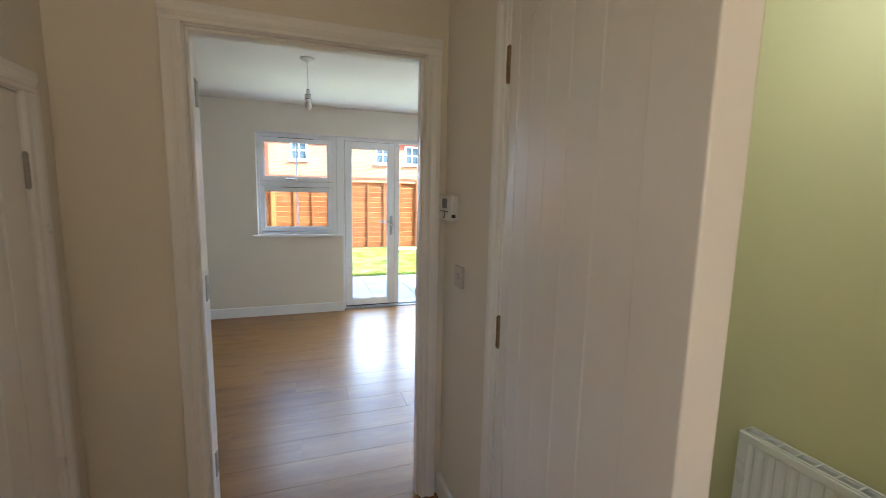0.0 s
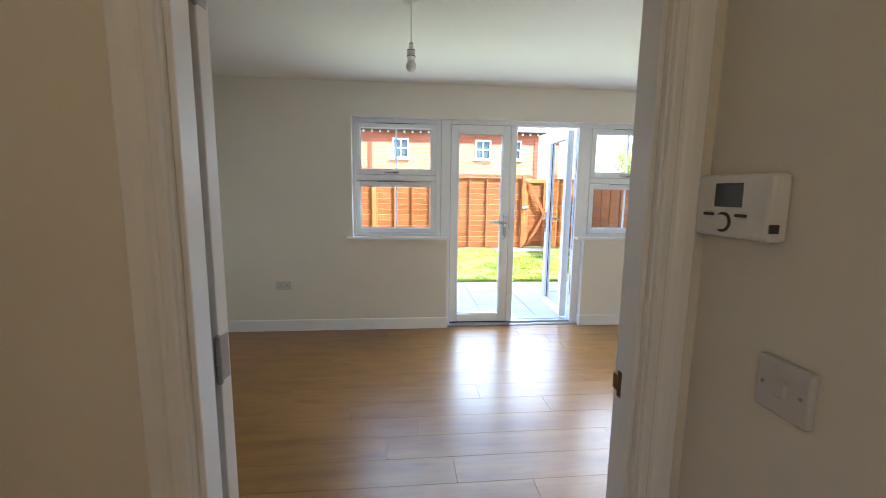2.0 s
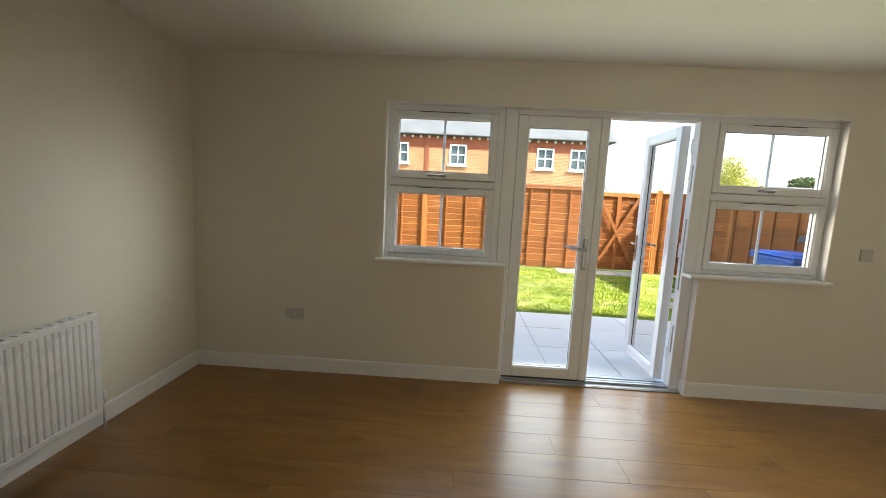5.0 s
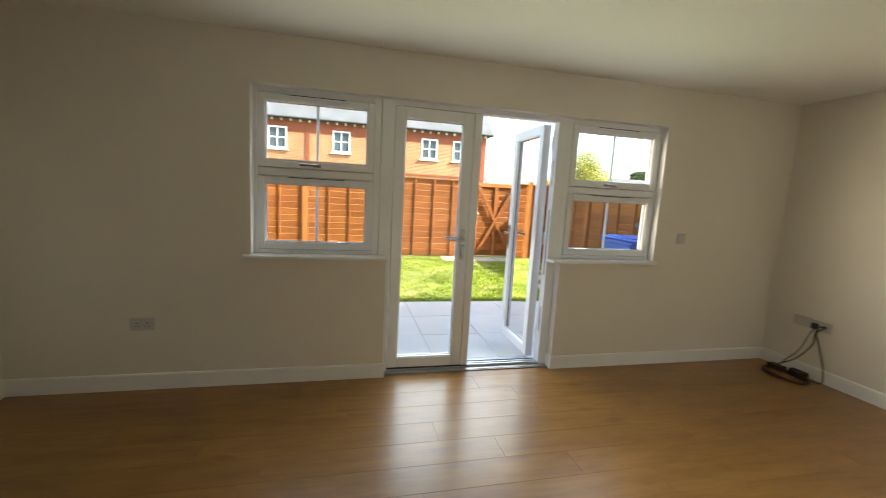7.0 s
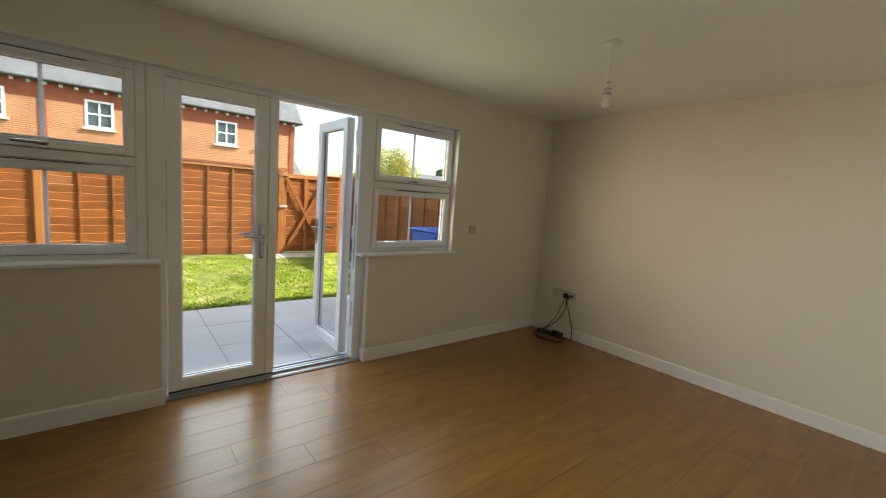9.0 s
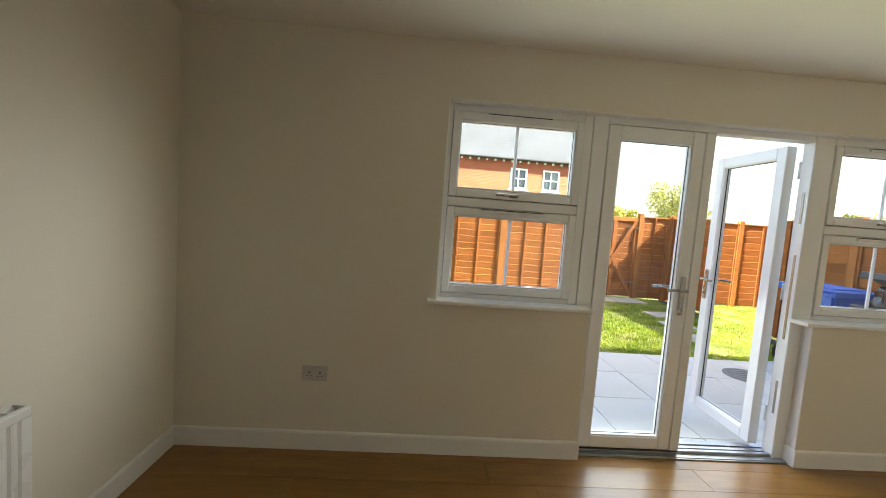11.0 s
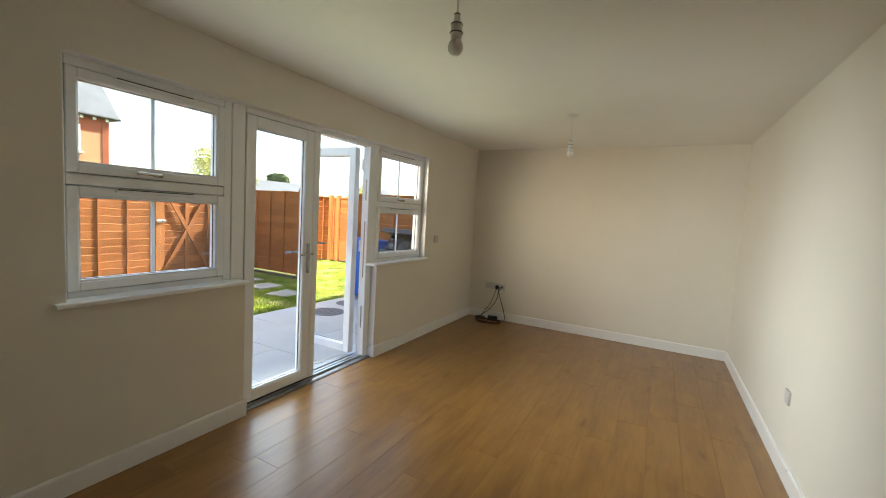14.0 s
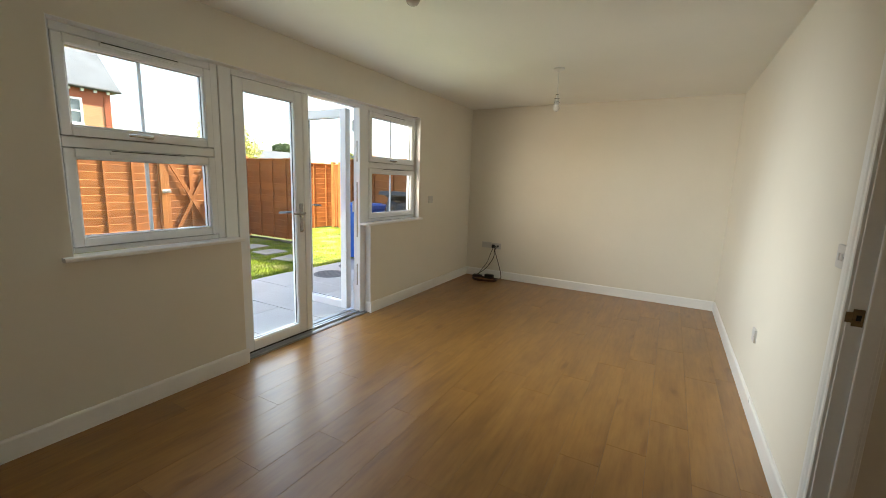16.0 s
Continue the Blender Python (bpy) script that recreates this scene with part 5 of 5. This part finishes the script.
extrude(rb, [(HY - 0.20, HE + 0.02), (HY - 0.20, HE + 0.12), (HY + 4.0, HE + 4.25), (HY + 8.38, HE + 0.12), (HY + 8.38, HE + 0.02)], "x", HX0 - 0.3, HX1 + 0.32)
part("roof", rb, SLATE, house, "grey slate roof")
part("gutter", rod(bmesh.new(), (HX0 - 0.3, HY - 0.22, HE + 0.06), (HX1 + 0.34, HY - 0.22, HE + 0.06), 0.055), DARK_GREY, house)
DENTIL_ME = mesh_of("dentil", cube(bmesh.new(), 0, 0.11, -0.10, -0.012, HE - 0.10, HE + 0.02, 0.004), UPVC)
x = HX0 + 0.2
while x < HX1 - 0.1:
    hang(new("dentil", DENTIL_ME), house).matrix_basis = pose(x, HY, 0)
    x += 0.45
WIN_F = mesh_of("window", ring(bmesh.new(), -0.46, 0.46, -0.02, 0.08, 3.24, 4.34, 0.09, 0.006), UPVC)
bm = bmesh.new()
cube(bm, -0.03, 0.03, 0.0, 0.06, 3.33, 4.25)
cube(bm, -0.37, 0.37, 0.001, 0.061, 3.76, 3.83)
BAR_ME = mesh_of("glazing_bars", bm, UPVC)
SILL_ME = mesh_of("window_sill", cube(bmesh.new(), -0.55, 0.55, -0.08, 0.02, 3.14, 3.235, 0.01), RENDER)
DARK_PANE = surface("house_window_glass", (0.10, 0.14, 0.16), 0.08, 0.3, 1.5, 10, 0.0, spec=0.8)
PANE_ME = mesh_of("pane", cube(bmesh.new(), -0.38, 0.38, 0.03, 0.05, 3.32, 4.26), DARK_PANE)
for c in wins:
    w = hang(new("window", WIN_F), house)
    w.matrix_basis = pose(c, HY, 0)
    for n_, me in (("glazing_bars", BAR_ME), ("window_sill", SILL_ME), ("pane", PANE_ME)):
        o = new(n_, me)
        o.parent = w

# low pale houses farther off
for x, y, w, h in ((17.0, 62.0, 9.0, 3.2), (44.0, 55.0, 10.0, 3.0), (62.0, 50.0, 12.0, 3.6)):
    ob = thing("far_house", (x, y, -0.16), "pale rendered house far beyond the fences", "house", "far houses")
    part("wall", cube(bmesh.new(), x - w / 2, x + w / 2, y, y + 6, -0.16, h), RENDER, ob)
    part("roof", extrude(bmesh.new(), [(y - 0.4, h), (y + 3, h + 2.2), (y + 6.4, h)], "x", x - w / 2 - 0.3, x + w / 2 + 0.3), SLATE, ob)
    for k in range(3):
        cx = x - w / 3 + k * w / 3
        part("window", cube(bmesh.new(), cx - 0.5, cx + 0.5, y - 0.03, y + 0.02, 1.0, 2.2), DARK_PANE, ob)


# ---- trees ----
def tree(name, x, y, h, rx, rz, base, leaves, mat, size, seed, label, blossom=0):
    """Tapered trunk and limbs with a crown of many small leaf clumps in lumpy masses."""
    r = np.random.default_rng(seed)
    ob = thing(name, (x, y, -0.16), label, "tree")
    bm = bmesh.new()
    rod(bm, (x, y, -0.3), (x + 0.1, y, base + rz * 0.5), 0.10 * rx + 0.05, 0.05 * rx + 0.02, 10)
    masses = []
    for k in range(17):
        a, u = r.uniform(0, 2 * math.pi), r.uniform(0.15, 0.85)
        c = Vector((x + rx * u * math.cos(a), y + rx * u * math.sin(a), base + rz * r.uniform(0.0, 1.75)))
        masses.append((c, rx * r.uniform(0.28, 0.5)))
        rod(bm, (x + 0.05, y, base + rz * r.uniform(0.0, 0.5)), c, 0.035 * rx + 0.01, 0.01, 6)
    part("trunk", bm, BARK, ob)
    def cloud(n, mt, nm, sz):
        v, f = [], []
        for i in range(n):
            c, rad = masses[int(r.integers(len(masses)))]
            d = Vector(r.normal(size=3)).normalized()
            p = c + d * rad * (0.55 + 0.55 * r.uniform() ** 0.6)
            t1 = Vector(r.normal(size=3)).normalized()
            t2 = d.cross(t1).normalized()
            s = sz * r.uniform(0.6, 1.4)
            k = len(v)
            v += [p + t1 * s, p + t2 * s * 0.6, p - t1 * s, p - t2 * s * 0.6]
            f.append((k, k + 1, k + 2, k + 3))
        me = bpy.data.meshes.new(nm)
        me.from_pydata([tuple(q) for q in v], [], f)
        me.materials.append(mt)
        hang(new(nm, me), ob)
    cloud(leaves, mat, "crown", size)
    if blossom:
        cloud(blossom, BLOSSOM, "blossom", size)
    return ob


tree("tree", 23.9, 40.0, 6.4, 3.3, 2.4, 1.7, 15000, LEAF_LIGHT, 0.085, 11, "yellow-green spring tree with white blossom beyond the fence", 1500)
tree("tree", 60.5, 76.0, 9.0, 2.2, 2.5, 3.1, 4400, LEAF_DARK, 0.24, 12, "dark green tree far beyond the fence")
tree("tree", 22.2, 47.0, 4.4, 1.7, 1.4, 1.3, 2400, LEAF_LIGHT, 0.15, 13, "pale spring tree far beyond the fence")
tree("tree", 50.0, 46.0, 5.0, 2.2, 1.7, 1.6, 2600, LEAF_LIGHT, 0.16, 14, "pale spring tree far beyond the fence")


def hedge(name, x0, x1, y, h, mat, n, seed, label):
    r = np.random.default_rng(seed)
    v, f = [], []
    for i in range(n):
        u = r.uniform(x0, x1)
        top = h * (0.7 + 0.45 * (0.5 + 0.5 * noise.noise((u * 0.35, seed, 0))))
        p = Vector((u, y + r.uniform(-0.8, 0.8), r.uniform(0.0, top)))
        t1, t2 = Vector(r.normal(size=3)).normalized(), Vector(r.normal(size=3)).normalized()
        s = 0.22 * r.uniform(0.6, 1.4)
        k = len(v)
        v += [p + t1 * s, p + t2 * s * 0.7, p - t1 * s, p - t2 * s * 0.7]
        f.append((k, k + 1, k + 2, k + 3))
    me = bpy.data.meshes.new(name)
    me.from_pydata([tuple(q) for q in v], [], f)
    me.materials.append(mat)
    return tagged(new(name, me), label, "hedge", kind="stuff")


hedge("far_hedge", 9.0, 75.0, 52.0, 3.0, LEAF_LIGHT, 6000, 21, "pale hedge and scrub far beyond the gardens")

# ---- patio slabs ----
SL = 0.632
SLAB_ME = {}


def slab(w, d):
    key = (round(w, 3), round(d, 3))
    if key not in SLAB_ME:
        SLAB_ME[key] = mesh_of("slab", cube(bmesh.new(), 0.0025, w - 0.0025, 0.0025, d - 0.0025, -0.035, 0.0, 0.003), SLAB)
    return SLAB_ME[key]


rs = random.Random(7)
ys = [OUT + 0.075, 4.965, 5.610, 6.255, PY1 - 0.02]
for j in range(len(ys) - 1):
    x = 1.072 - 8 * SL
    while x < FE - 0.05:
        x0, x1 = max(x, FW_ + 0.02), min(x + SL, FE - 0.02)
        if x1 - x0 > 0.1:
            o = new("slab", slab(x1 - x0, ys[j + 1] - ys[j]))
            o.parent = patio
            o.matrix_basis = pose(x0, ys[j], GZ + rs.uniform(-0.002, 0.002), rs.uniform(-0.15, 0.15), rs.uniform(-0.15, 0.15), 0)
        x += SL

# ---- laminate planks ----
PW, PL = 0.1995, 1.29
ROW0 = 3.28
JOINTS = {5: 1.27, 4: 1.52, 3: 0.30, 2: 0.82, 1: 1.16, 0: 0.24, -1: 0.65, -2: 1.08, -3: 0.21}
PLANKS = {}


def plank(w, d):
    key = (round(w, 3), round(d, 3))
    if key not in PLANKS:
        g, c = 0.0003, 0.0010
        bm = bmesh.new()
        lo = [bm.verts.new(p) for p in ((g, g, -0.012), (w - g, g, -0.012), (w - g, d - g, -0.012), (g, d - g, -0.012))]
        mid = [bm.verts.new(p) for p in ((g, g, -0.0008), (w - g, g, -0.0008), (w - g, d - g, -0.0008), (g, d - g, -0.0008))]
        hi = [bm.verts.new(p) for p in ((g + c, g + c, 0.0), (w - g - c, g + c, 0.0), (w - g - c, d - g - c, 0.0), (g + c, d - g - c, 0.0))]
        for a, b in ((lo, mid), (mid, hi)):
            for i in range(4):
                bm.faces.new((a[i], a[(i + 1) % 4], b[(i + 1) % 4], b[i]))
        bm.faces.new(hi), bm.faces.new(lo[::-1])
        PLANKS[key] = mesh_of("plank", bm, LAMINATE)
    return PLANKS[key]


rp = random.Random(3)
k = math.floor((HALL_S - ROW0) / PW)
while ROW0 + k * PW < 4.575:
    y0, y1 = max(ROW0 + k * PW, HALL_S), min(ROW0 + (k + 1) * PW, 4.572)
    bounds = (XW, XE) if y1 > YS + 0.02 else (HALL_W, HALL_E)
    if y0 < YS < y1:
        y0 = YS - 0.06
    elif y0 < YS - 0.06 < y1:
        y1 = YS - 0.06
    j = JOINTS.get(k, rp.uniform(0, PL))
    x = j - math.ceil((j - bounds[0]) / PL) * PL
    while x < bounds[1]:
        x0, x1 = max(x, bounds[0]), min(x + PL, bounds[1])
        if x1 - x0 > 0.02 and y1 - y0 > 0.01:
            o = new("plank", plank(x1 - x0, y1 - y0))
            o.parent = floor
            o.matrix_basis = pose(x0, y0, 0)
        x += PL
    k += 1
